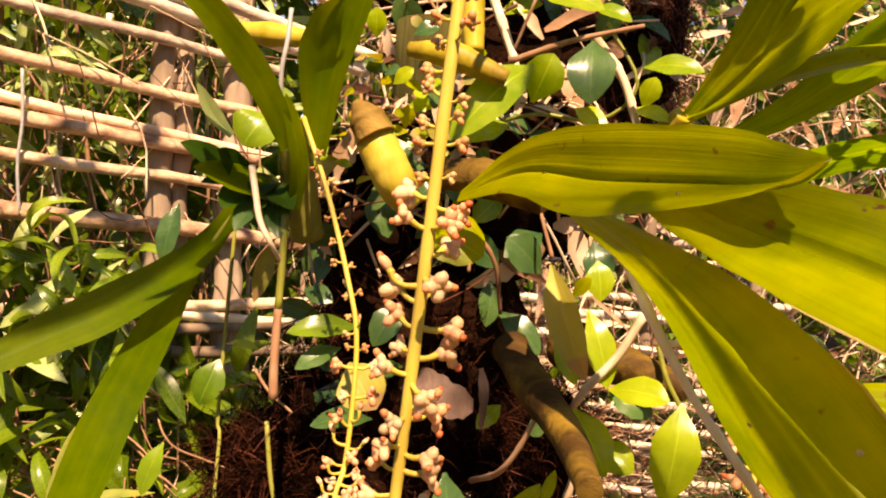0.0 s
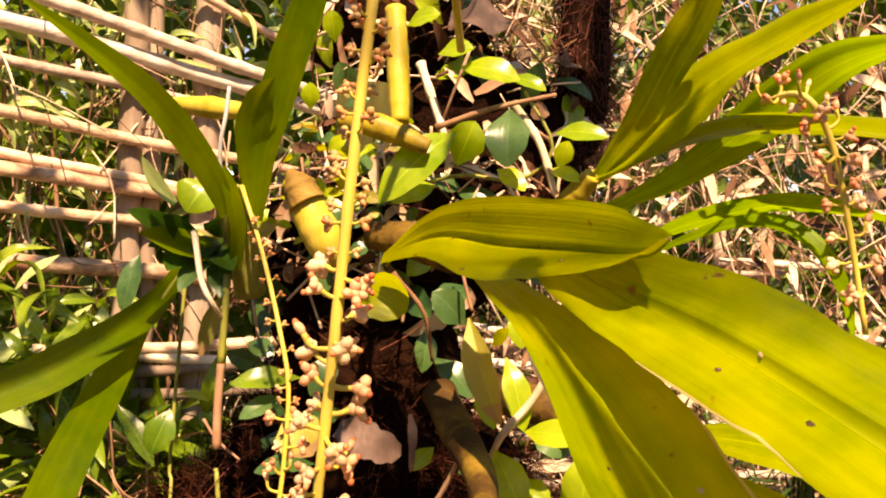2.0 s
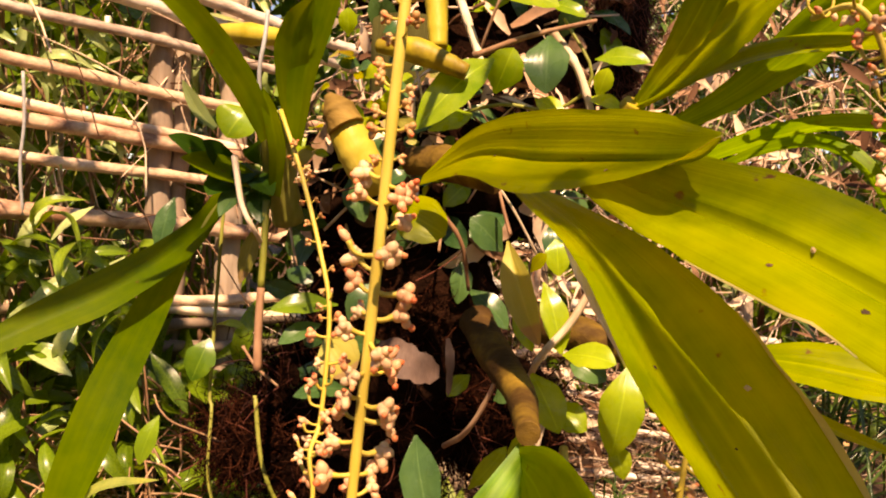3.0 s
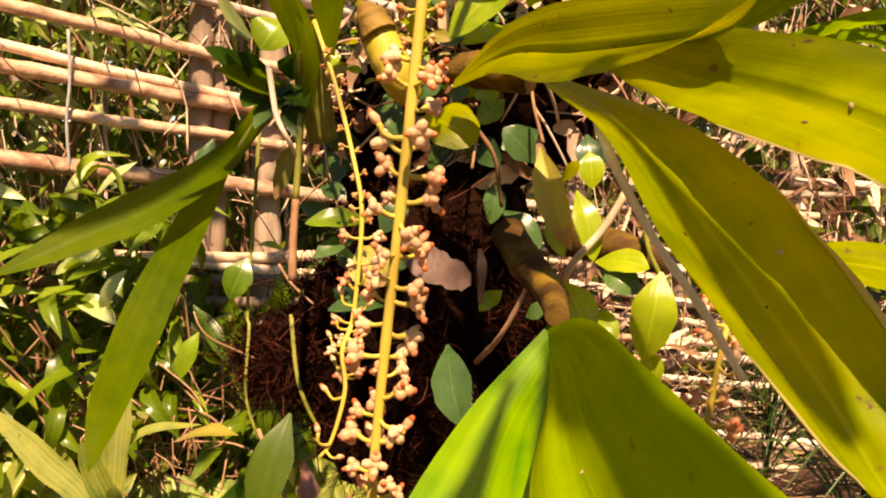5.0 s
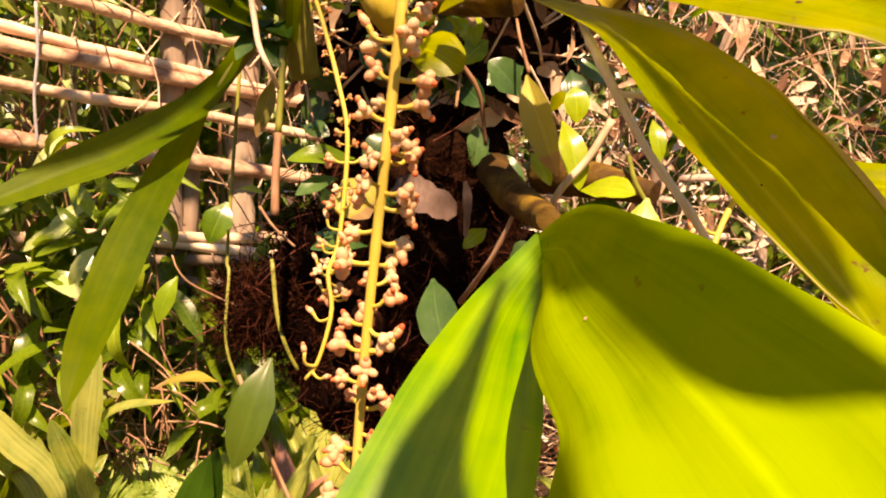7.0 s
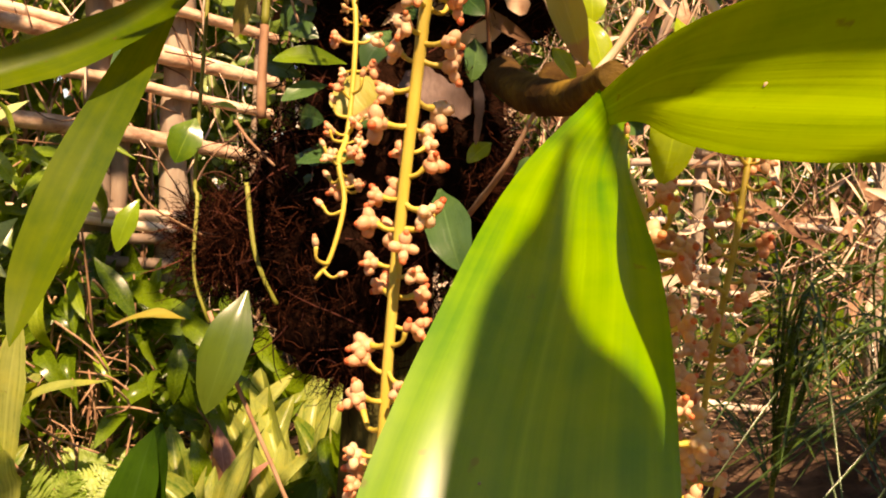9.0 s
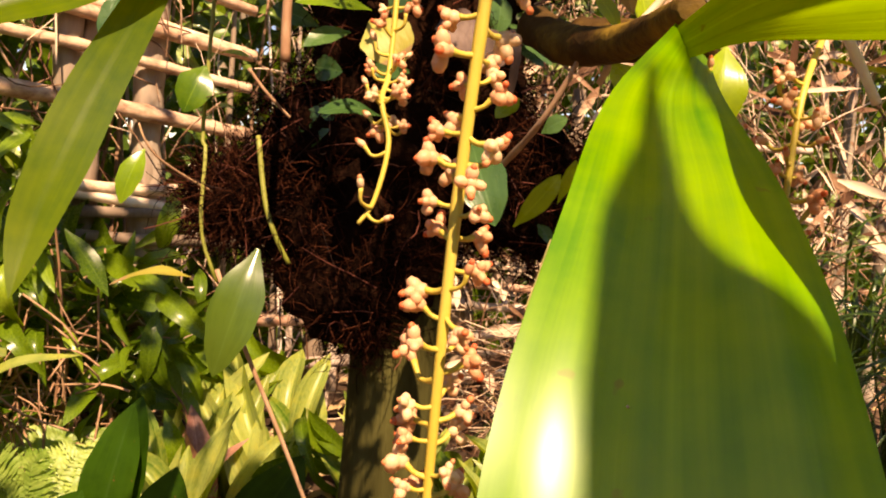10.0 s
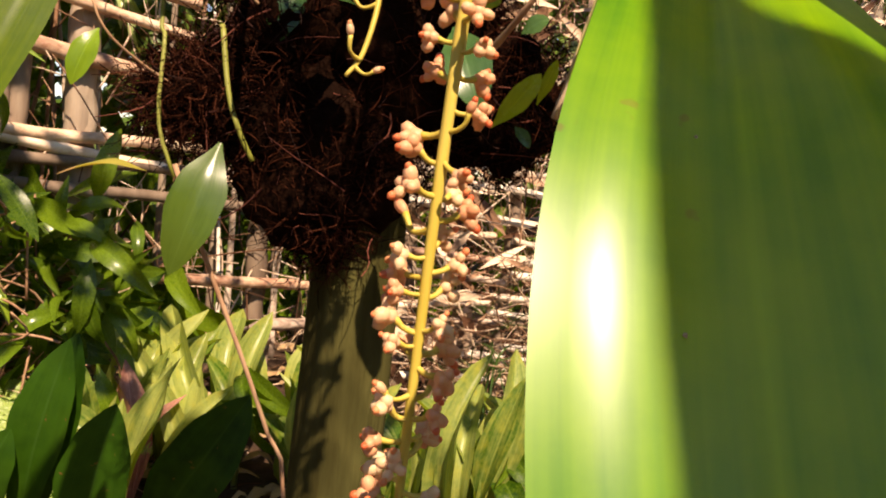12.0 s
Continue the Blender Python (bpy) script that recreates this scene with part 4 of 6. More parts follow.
def far_wood():
    """A belt of far trees all round."""
    r = rng(91)
    bm = bmesh.new()
    for _ in range(12000):
        a = r.uniform(0, math.tau)
        rad = r.uniform(13, 20)
        top = 7.0 + 2.0 * math.sin(a * 5) + 1.2 * math.sin(a * 13 + 1)
        p = Vector((rad * math.cos(a), rad * math.sin(a), GROUND + top * r.random() ** 0.8))
        d = Vector((r.gauss(0, 1), r.gauss(0, 1), r.gauss(-0.3, 0.6))).normalized()
        ln = r.uniform(0.5, 1.1)
        add_blade(bm, [p, p + d * ln * 0.5, p + d * ln], ln * 0.45, (-p.x, -p.y, 8.0), 0.2, 0.4, 0.1, 0.8, 0, 0, 2, 2, r.random())
    return solid("far_wood", bm, FOLIAGE, "belt of sunlit green trees in the distance", "wood", kind="stuff")


far_wood()


# a coir-wrapped stem that rises out of the root ball
def hairy_stem():
    r = rng(61)
    pts = [Vector((0.09, 0.68, 1.36)), Vector((0.165, 0.73, 1.44)), Vector((0.186, 0.740, 1.510)), Vector((0.190, 0.760, 1.609)), Vector((0.194, 0.780, 1.750))]
    base = thing("palm_stem", pts[0], "dark stem wrapped in reddish coir fibre above the roots", "palm stem")
    part("stem", tube(pts, (0.025, 0.026, 0.028, 0.026, 0.024), 12, 24), CORE, base)
    line = spline(pts, 60)
    bm = bmesh.new()
    for _ in range(3200):
        a, p0 = r.uniform(0, math.tau), r.choice(line)
        n = Vector((math.cos(a), math.sin(a), 0))
        p = p0 + n * r.uniform(0.022, 0.029)
        d = (n * 0.35 + Vector((r.gauss(0, 0.3), r.gauss(0, 0.3), r.gauss(-0.4, 0.8)))).normalized() * r.uniform(0.012, 0.034)
        add_tube(bm, [p, p + d * 0.5, p + d + Vector((0, 0, r.uniform(-0.006, 0.006)))], r.uniform(0.0002, 0.0005), 3)
    tagged(part("fibre", bm, COIR, base, "reddish coir hair"), kind="stuff")


hairy_stem()

# big leaves of a low bush close to the post, shade put into their dark green
bush = thing("low_bush", (-0.30, 1.02, GROUND), "low bush with broad green leaves darkened for shade", "bush")
for k, (tip, foot, w) in enumerate((
    ((-0.343, 1.020, 0.813), (-0.40, 1.04, 0.52), 0.075),
    ((-0.267, 0.950, 0.757), (-0.31, 1.00, 0.50), 0.085),
    ((-0.114, 0.980, 0.768), (-0.25, 1.02, 0.50), 0.09),
    ((-0.342, 1.050, 0.814), (-0.38, 1.06, 0.55), 0.07),
    ((-0.398, 1.000, 0.700), (-0.47, 1.05, 0.50), 0.08),
)):
    tip, foot = Vector(tip), Vector(foot)
    part("leaf", add_blade(bmesh.new(), [foot, foot.lerp(tip, 0.4) + Vector((0, -0.02, 0.02)), foot.lerp(tip, 0.75) + Vector((0, -0.015, 0.01)), tip], w, (0.1 * (k % 3 - 1), -0.85, 0.5), 0.2, 0.45, 0.12, 0.8, 0.05, 0.0, 16, 8, 400 + k), DEEP_SHADE, bush)
    part("stalk", tube([(-0.30, 1.02, GROUND - 0.02), tuple(foot.lerp(Vector((-0.30, 1.02, GROUND)), 0.5) + Vector((0, 0, 0.02))), tuple(foot)], (0.005, 0.003), 6, 8), GREEN_STEM, bush)

# ---- the post and the root ball that carry the orchid ----
post = thing("post", (-0.02, 0.665, GROUND - 0.1), "dark weathered round wooden post set in the soil", "post")
part("shaft", tube([(-0.022, 0.665, GROUND - 0.1), (-0.021, 0.664, 0.7), (-0.019, 0.665, 1.0), (-0.02, 0.67, 1.5)], (0.043, 0.040, 0.038, 0.036), 18, 40), BARK, post)

LUMPS = (
    (Vector((-0.055, 0.655, 1.080)), Vector((0.082, 0.080, 0.098))),
    (Vector((-0.020, 0.660, 1.170)), Vector((0.105, 0.085, 0.100))),
    (Vector((0.075, 0.665, 1.135)), Vector((0.072, 0.070, 0.068))),
    (Vector((-0.100, 0.655, 1.150)), Vector((0.048, 0.060, 0.062))),
    (Vector((-0.140, 0.650, 1.108)), Vector((0.052, 0.048, 0.034))),
    (Vector((-0.020, 0.665, 1.240)), Vector((0.105, 0.085, 0.100))),
    (Vector((0.030, 0.675, 1.360)), Vector((0.120, 0.080, 0.090))),
    (Vector((-0.050, 0.665, 1.340)), Vector((0.085, 0.075, 0.080))),
    (Vector((0.060, 0.750, 1.470)), Vector((0.150, 0.090, 0.100))),
    (Vector((0.000, 0.750, 1.580)), Vector((0.110, 0.080, 0.100))),
)
LOWER, UPPER = LUMPS[:6], LUMPS[6:]


def on_lump(c, s, n, k=1.0):
    return c + Vector((n.x * s.x, n.y * s.y, n.z * s.z)) * k


def root_ball():
    r = rng(17)
    base = thing("root_ball", (-0.03, 0.665, 1.0), "shaggy brown ball of orchid roots round the post, darkened for shade", "root ball")
    for i, (c, s) in enumerate(LUMPS):
        bm = bmesh.new()
        bmesh.ops.create_icosphere(bm, subdivisions=4, radius=1.0)
        for v in bm.verts:
            k = (0.62 if i == 4 else 0.84) + 0.20 * noise.noise(v.co * 2.3 + c * 9) + 0.16 * noise.noise(v.co * 6.0 + c * 5)
            v.co = on_lump(c, s, v.co, k)
        for f in bm.faces:
            f.smooth = True
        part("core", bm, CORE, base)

    def hair(bm, p, way, curl, ln, thick):
        """One crooked fibre."""
        pts = [p]
        for _ in range(3):
            way = (way + Vector((r.gauss(0, curl), r.gauss(0, curl), r.gauss(-0.06, curl)))).normalized()
            pts.append(pts[-1] + way * ln / 3)
        add_tube(bm, pts, (thick, thick * 0.4), 3, 5)

    bm = bmesh.new()
    for _ in range(520):
        c, s = r.choice(LOWER) if r.random() < 0.86 else r.choice(UPPER)
        if r.random() < 0.12:
            c, s = LUMPS[4]
        n = Vector((r.gauss(0, 1), r.gauss(-0.5, 1), r.gauss(-0.1, 1))).normalized()
        root = on_lump(c, s, n, r.uniform(0.78, 0.98))
        lean = (n.cross(Vector((r.gauss(0, 1), r.gauss(0, 1), r.gauss(0, 1)))).normalized() + n * r.uniform(0.0, 0.9)).normalized()
        loose = r.uniform(0.3, 1.0)
        for _ in range(r.randint(18, 44)):
            p = root + Vector((r.gauss(0, 0.010), r.gauss(0, 0.008), r.gauss(0, 0.010)))
            way = (lean * 0.7 + Vector((r.gauss(0, loose), r.gauss(0, loose), r.gauss(0, loose)))).normalized()
            hair(bm, p, way, 0.45, r.uniform(0.012, 0.040), r.uniform(0.00025, 0.0007))
    tagged(part("fibre", bm, SHADED_FIBRE, base, "fine brown root hair, darkened for shade"), kind="stuff")
    bm = bmesh.new()
    for _ in range(170):
        c, s = r.choice(LOWER + LUMPS[4:5])
        n = Vector((r.gauss(0, 1), r.gauss(-0.8, 0.8), r.gauss(-0.2, 1))).normalized()
        t = (n.cross(Vector((r.gauss(0, 1), r.gauss(0, 1), r.gauss(0, 1)))).normalized() + n * r.uniform(0, 0.6)).normalized()
        hair(bm, on_lump(c, s, n, 0.95), t, 0.35, r.uniform(0.03, 0.08), r.uniform(0.0005, 0.0009))
    tagged(part("root", bm, COIR, base, "longer reddish-brown roots"), kind="stuff")


root_ball()

# ---- the orchid ----
orchid = thing("orchid", (0.055, 0.530, 1.341), "epiphytic orchid with broad yellow-green pleated leaves and hanging cream racemes", "orchid")
CAMWARD = (0.0, -0.85, 0.5)


def orchid_leaf(spine, width, face, mat=ORCHID, **kw):
    return part("leaf", add_blade(bmesh.new(), spine, width, face, n=30, m=14, **kw), mat, orchid)


leaf_a = part("leaf", two_edged([(0.014, 0.462, 1.347), (0.048, 0.430, 1.374), (0.089, 0.395, 1.381), (0.140, 0.345, 1.374), (0.152, 0.320, 1.366), (0.157, 0.296, 1.361)], [(0.012, 0.458, 1.340), (0.045, 0.428, 1.345), (0.076, 0.391, 1.333), (0.116, 0.345, 1.337), (0.139, 0.305, 1.345), (0.155, 0.292, 1.360)], 0.0, 0.02, 0.04, m=24, seed=3, torn=0.05, pleats=((-1.0, 0.25), (0.0, -0.28), (1.0, 0.30))), ORCHID, orchid)
leaf_b = part("leaf", two_edged([(0.070, 0.405, 1.337), (0.098, 0.329, 1.299), (0.117, 0.262, 1.250), (0.147, 0.208, 1.204), (0.164, 0.186, 1.186), (0.175, 0.196, 1.185), (0.185, 0.198, 1.170), (0.194, 0.200, 1.160)], [(0.086, 0.418, 1.341), (0.132, 0.354, 1.313), (0.175, 0.307, 1.270), (0.197, 0.259, 1.223), (0.199, 0.226, 1.191), (0.197, 0.212, 1.177), (0.195, 0.205, 1.167), (0.194, 0.200, 1.160)], 0.10, 0.02, 0.05, m=24, seed=4, torn=0.08, pleats=((-1.0, 0.16), (-0.30, -0.16), (0.10, -0.10), (1.0, 0.22))), ORCHID_TIP, orchid)
leaf_c = part("leaf", two_edged([(0.103, 0.399, 1.370), (0.145, 0.346, 1.357), (0.191, 0.298, 1.342), (0.234, 0.250, 1.315), (0.275, 0.199, 1.288), (0.300, 0.125, 1.235)], [(0.095, 0.396, 1.354), (0.119, 0.336, 1.321), (0.152, 0.278, 1.296), (0.185, 0.220, 1.270), (0.219, 0.165, 1.240), (0.299, 0.124, 1.234)], 0.0, 0.02, 0.05, m=24, seed=5, torn=0.06, pleats=((-1.0, 0.10), (-0.1, 0.04), (0.0, -0.14), (0.10, -0.02), (1.0, 0.26))), ORCHID, orchid)
orchid_leaf([(0.164, 0.548, 1.405), (0.190, 0.520, 1.448), (0.206, 0.490, 1.489), (0.219, 0.460, 1.523), (0.228, 0.430, 1.570)], 0.029, (0.2, -0.8, 0.5), fold=0.35, peak=0.55, stalk=0.2, tip=0.7, ripple=0.04, seed=6)
orchid_leaf([(0.164, 0.548, 1.407), (0.202, 0.520, 1.440), (0.237, 0.480, 1.474), (0.268, 0.440, 1.494), (0.302, 0.400, 1.512)], 0.050, (0.1, -0.75, 0.5), fold=0.25, peak=0.5, stalk=0.2, tip=0.7, ripple=0.05, wave=0.06, torn=0.08, seed=7)
orchid_leaf([(0.160, 0.548, 1.408), (0.207, 0.520, 1.429), (0.250, 0.490, 1.441), (0.282, 0.450, 1.437), (0.310, 0.410, 1.428), (0.332, 0.385, 1.418)], 0.045, (0.0, -0.65, 0.75), fold=0.3, peak=0.72, stalk=0.25, tip=0.7, ripple=0.05, wave=0.08, torn=0.12, seed=8)
orchid_leaf([(0.176, 0.552, 1.386), (0.227, 0.530, 1.413), (0.261, 0.510, 1.440), (0.287, 0.480, 1.466), (0.310, 0.450, 1.483), (0.345, 0.425, 1.492)], 0.036, (0.1, -0.9, 0.3), ORCHID_FAN, fold=0.3, peak=0.6, stalk=0.25, tip=0.7, ripple=0.04, seed=9)
orchid_leaf([(0.190, 0.520, 1.358), (0.222, 0.500, 1.374), (0.247, 0.480, 1.383), (0.272, 0.450, 1.388), (0.298, 0.425, 1.384), (0.318, 0.400, 1.376)], 0.022, (0.0, -0.75, 0.6), ORCHID_FAN, fold=0.3, peak=0.45, stalk=0.25, tip=0.7, seed=10)
orchid_leaf([(0.205, 0.500, 1.356), (0.236, 0.470, 1.372), (0.262, 0.445, 1.376), (0.283, 0.430, 1.362), (0.296, 0.420, 1.336), (0.300, 0.412, 1.305)], 0.015, (0.1, -0.8, 0.5), ORCHID_FAN, fold=0.35, peak=0.5, stalk=0.3, tip=0.7, seed=11)
orchid_leaf([(0.205, 0.450, 1.238), (0.238, 0.425, 1.241), (0.272, 0.405, 1.239), (0.305, 0.385, 1.234), (0.340, 0.365, 1.226)], 0.036, (0.0, -0.7, 0.65), fold=0.2, peak=0.5, stalk=0.25, tip=0.7, ripple=0.04, seed=15)
orchid_leaf([(0.215, 0.450, 1.222), (0.245, 0.430, 1.212), (0.272, 0.415, 1.203), (0.310, 0.400, 1.190)], 0.012, (0.0, -0.6, 0.75), fold=0.2, peak=0.5, stalk=0.4, tip=0.7, seed=16)
leaf_e = part("leaf", two_edged([(0.078, 0.340, 1.207), (0.043, 0.303, 1.171), (0.014, 0.243, 1.130), (-0.011, 0.192, 1.078), (-0.020, 0.157, 1.017), (-0.012, 0.123, 0.949), (0.027, 0.100, 0.894)], [(0.090, 0.330, 1.190), (0.078, 0.284, 1.166), (0.077, 0.235, 1.134), (0.065, 0.180, 1.097), (0.060, 0.144, 1.054), (0.052, 0.110, 0.981), (0.028, 0.099, 0.894)], 0.03, 0.012, 0.02, m=24, seed=13, pleats=((-1.0, 0.10), (-0.45, 0.0), (-0.12, -0.09), (0.4, 0.04), (1.0, 0.03))), ORCHID_GREEN, orchid)
leaf_f = part("leaf", two_edged([(0.078, 0.340, 1.205), (0.091, 0.287, 1.220), (0.101, 0.219, 1.220), (0.113, 0.154, 1.213), (0.145, 0.098, 1.187), (0.118, 0.045, 1.150)], [(0.080, 0.325, 1.190), (0.076, 0.265, 1.185), (0.068, 0.207, 1.174), (0.073, 0.147, 1.165), (0.070, 0.085, 1.160), (0.117, 0.044, 1.149)], 0.12, 0.035, 0.03, seed=14), ORCHID_FAN, orchid)

part("torn_tip", add_blade(bmesh.new(), [(0.177, 0.196, 1.187), (0.179, 0.194, 1.177), (0.183, 0.193, 1.164), (0.187, 0.192, 1.150)], 0.0066, (-0.2, -0.9, 0.3), 0.15, 0.40, 0.5, 0.7, 0.12, 0.0, 16, 6, 41, 0, 0.25), PALE_DRY, leaf_b, "dry torn leaf tip")


part("dry_edge", add_blade(bmesh.new(), [(0.006, 0.228, 1.118), (-0.001, 0.213, 1.103), (-0.007, 0.200, 1.088), (-0.012, 0.189, 1.074)], 0.0024, (-0.5, -0.7, 0.5), 0.1, 0.5, 0.3, 0.7, 0.2, 0.0, 14, 4, 45, 0, 0.4), PALE_DRY, leaf_e, "dry bleached leaf margin")


def dry_margin(leaf, side, first, last, width, seed, across=24):
    """A bleached, ragged dry rim along one edge of a leaf."""
    r = rng(seed)
    co = leaf.data.vertices
    bm = bmesh.new()
    rows = []
    for i in range(first, last + 1):
        o, k = i * (across + 1) + (across if side > 0 else 0), -1 if side > 0 else 1
        edge, inner, n = co[o].co, co[o + 3 * k].co, co[o].normal.normalized()
        n = n if n.y < 0 else -n
        w = width * math.sin(math.pi * (i - first + 0.4) / (last - first + 0.8)) * r.uniform(0.5, 1.2)
        d = (inner - edge).normalized()
        rows.append([bm.verts.new(edge - d * 0.0004 + n * 0.0005), bm.verts.new(edge + d * w * 0.6 + n * 0.0007), bm.verts.new(edge + d * w + n * 0.0004)])
    for a, b in zip(rows, rows[1:]):
        for j in range(2):
            bm.faces.new((a[j], a[j + 1], b[j + 1], b[j])).smooth = True
    part("dry_edge", bm, PALE_DRY, leaf, "dry bleached leaf margin")


dry_margin(leaf_b, -1, 13, 24, 0.0045, 1)
dry_margin(leaf_b, 1, 9, 19, 0.0035, 2)
dry_margin(leaf_a, 1, 27, 34, 0.0020, 3)
dry_margin(leaf_c, 1, 12, 20, 0.0016, 4)


def scar(leaf, place, size, seed, mat=SCAR):
    """A small dry spot on the skin of a leaf."""
    r = rng(seed)
    v = min(leaf.data.vertices, key=lambda q: (q.co - Vector(place)).length)
    n = v.normal.normalized()
    n = n if n.y < 0 else -n
    x = n.orthogonal().normalized()
    y = n.cross(x)
    bm = bmesh.new()
    c = bm.verts.new(Vector(place).lerp(v.co, 1.0) + n * 0.0009)
    ring = [bm.verts.new(v.co + n * 0.0004 + (x * math.cos(math.tau * k / 16) + y * math.sin(math.tau * k / 16)) * size * 0.24 * r.uniform(0.6, 1.1)) for k in range(16)]
    for k in range(16):
        bm.faces.new((c, ring[k], ring[(k + 1) % 16]))
    part("scar", bm, mat, leaf, "small dry scar")


for leaf, place, size in (
    (leaf_a, (0.116, 0.353, 1.349), 0.0055),
    (leaf_a, (0.060, 0.420, 1.359), 0.0050),
    (leaf_b, (0.127, 0.293, 1.262), 0.0050),
    (leaf_b, (0.155, 0.260, 1.240), 0.0030),
    (leaf_b, (0.200, 0.245, 1.194), 0.0050),
    (leaf_b, (0.159, 0.270, 1.267), 0.0070),
    (leaf_c, (0.170, 0.268, 1.310), 0.0065),
    (leaf_c, (0.181, 0.260, 1.319), 0.0055),
    (leaf_c, (0.191, 0.240, 1.295), 0.0080),
    (leaf_e, (0.019, 0.195, 1.077), 0.0022),
    (leaf_e, (0.011, 0.180, 1.031), 0.0026),
    (leaf_f, (0.118, 0.200, 1.158), 0.0040),
):
    scar(leaf, place, size, int(place[0] * 10000) % 97)

# swollen stems
def swollen(pts, radii, mat=BULB, bumps=(0.02, 0.06), label="ridged yellow pseudobulb"):
    return part("pseudobulb", tube(pts, radii, 12, 26, bumps), mat, orchid, label)


swollen([(-0.056, 0.500, 1.396), (-0.042, 0.490, 1.374), (-0.030, 0.490, 1.353), (-0.021, 0.500, 1.338)], (0.009, 0.0135, 0.0140, 0.010))
swollen([(-0.058, 0.495, 1.401), (-0.050, 0.488, 1.391), (-0.043, 0.486, 1.379)], (0.004, 0.0115, 0.0135), TAN_SHEATH, (0.016, 0.10), "dry tan sheath cap")
swollen([(0.007, 0.550, 1.539), (0.012, 0.540, 1.488), (0.016, 0.530, 1.446)], (0.008, 0.009, 0.007))
swollen([(-0.028, 0.520, 1.444), (0.002, 0.510, 1.439), (0.039, 0.510, 1.425)], (0.005, 0.010, 0.006))
swollen([(-0.167, 0.550, 1.458), (-0.132, 0.540, 1.454), (-0.101, 0.530, 1.450)], (0.005, 0.009, 0.006))
swollen([(0.054, 0.530, 1.242), (0.068, 0.490, 1.224), (0.082, 0.420, 1.214), (0.082, 0.335, 1.213)], (0.013, 0.0125, 0.010, 0.006), SHEATH, (0.012, 0.07), "brown banded sheathed cane")
swollen([(0.002, 0.500, 1.359), (0.031, 0.480, 1.356), (0.061, 0.440, 1.343)], (0.010, 0.013, 0.008), SHEATH, (0.03, 0.08), "brown sheathed cane")
swollen([(0.135, 0.570, 1.375), (0.154, 0.555, 1.397), (0.165, 0.540, 1.413)], (0.010, 0.010, 0.007))
swollen([(0.094, 0.560, 1.242), (0.130, 0.520, 1.237), (0.167, 0.490, 1.229)], (0.016, 0.014, 0.008), SHEATH, (0.03, 0.08), "brown sheathed cane")


# ---- racemes: a hanging stem with short-stalked cream and orange flowers ----
def add_bead(bm, at, r, axis, long=1.15, mat=1, seed=0.0):
    """A fleshy, slightly dented round petal."""
    at, axis = Vector(at), Vector(axis).normalized()
    x = axis.orthogonal().normalized()
    y = axis.cross(x)
    rows, sides = 5, 8
    rings = []
    for i in range(1, rows):
        a = math.pi * i / rows
        ring = []
        for j in range(sides):
            b = math.tau * j / sides
            p = x * math.sin(a) * math.cos(b) + y * math.sin(a) * math.sin(b) - axis * math.cos(a) * long
            ring.append(bm.verts.new(at + p * r * (1 + 0.22 * noise.noise(p * 1.7 + Vector((seed, seed, 0))))))
        rings.append(ring)
    lo, hi = bm.verts.new(at - axis * r * long), bm.verts.new(at + axis * r * long)
    faces = [bm.faces.new((lo, rings[0][(j + 1) % sides], rings[0][j])) for j in range(sides)]
    faces += [bm.faces.new((hi, rings[-1][j], rings[-1][(j + 1) % sides])) for j in range(sides)]
    for a, b in zip(rings, rings[1:]):
        faces += [bm.faces.new((a[j], a[(j + 1) % sides], b[(j + 1) % sides], b[j])) for j in range(sides)]
    for f in faces:
        f.smooth, f.material_index = True, mat


def flower_mesh(name, seed, petal=None):
    """A small fleshy flower whose stalk leaves the origin along y."""
    r = rng(seed)
    bm = bmesh.new()
    tipp = Vector((r.uniform(-0.06, 0.06), 0.56, r.uniform(0.0, 0.14)))
    add_tube(bm, [(0, 0, 0), (0, 0.30, -0.02), tuple(tipp)], (0.075, 0.058, 0.085), 6, 5, 0)
    add_bead(bm, tipp + Vector((0, 0.10, 0)), 0.17, (0, 1, 0), 1.1, 1, seed)
    turn = r.uniform(0, math.tau)
    for k in range(4):
        a = turn + math.tau * k / 4 + r.uniform(-0.4, 0.4)
        d = Vector((math.cos(a), r.uniform(0.1, 0.8), math.sin(a))).normalized()
        c = tipp + Vector((0, 0.12, 0)) + d * r.uniform(0.15, 0.25)
        add_bead(bm, c, r.uniform(0.11, 0.17), d, r.uniform(1.0, 1.4), 1, seed + k)
        if k % 2 == 0:
            add_bead(bm, c + d * 0.13 + Vector((0, 0.05, 0)), r.uniform(0.07, 0.10), d, 1.1, 2, seed + k)
    return mesh_of(bm, name, YELLOW_STEM, petal or CREAM, ORANGE)


def bud_mesh(name, seed):
    """A closed bud on a stalk that curves upwards."""
    r = rng(seed)
    bm = bmesh.new()
    rise = r.uniform(0.15, 0.45)
    tipp = Vector((0, 0.78, rise))
    add_tube(bm, [(0, 0, 0), (0, 0.35, -0.06), (0, 0.62, 0.05 * rise), tuple(tipp)], (0.09, 0.065, 0.06, 0.085), 6, 8, 0)
    d = Vector((0, 0.6, 0.35 + rise)).normalized()
    add_bead(bm, tipp + d * 0.16, 0.125, d, 1.7, 1, seed)
    add_bead(bm, tipp + d * 0.33, 0.085, d, 1.2, 2, seed)
    return mesh_of(bm, name, YELLOW_STEM, CREAM, ORANGE)


FLOWERS = [flower_mesh("flower", 200 + k) for k in range(8)]
TAN_FLOWERS = [flower_mesh("flower", 240 + k, TAN) for k in range(4)]
BUDS = [bud_mesh("flower_bud", 220 + k) for k in range(4)]


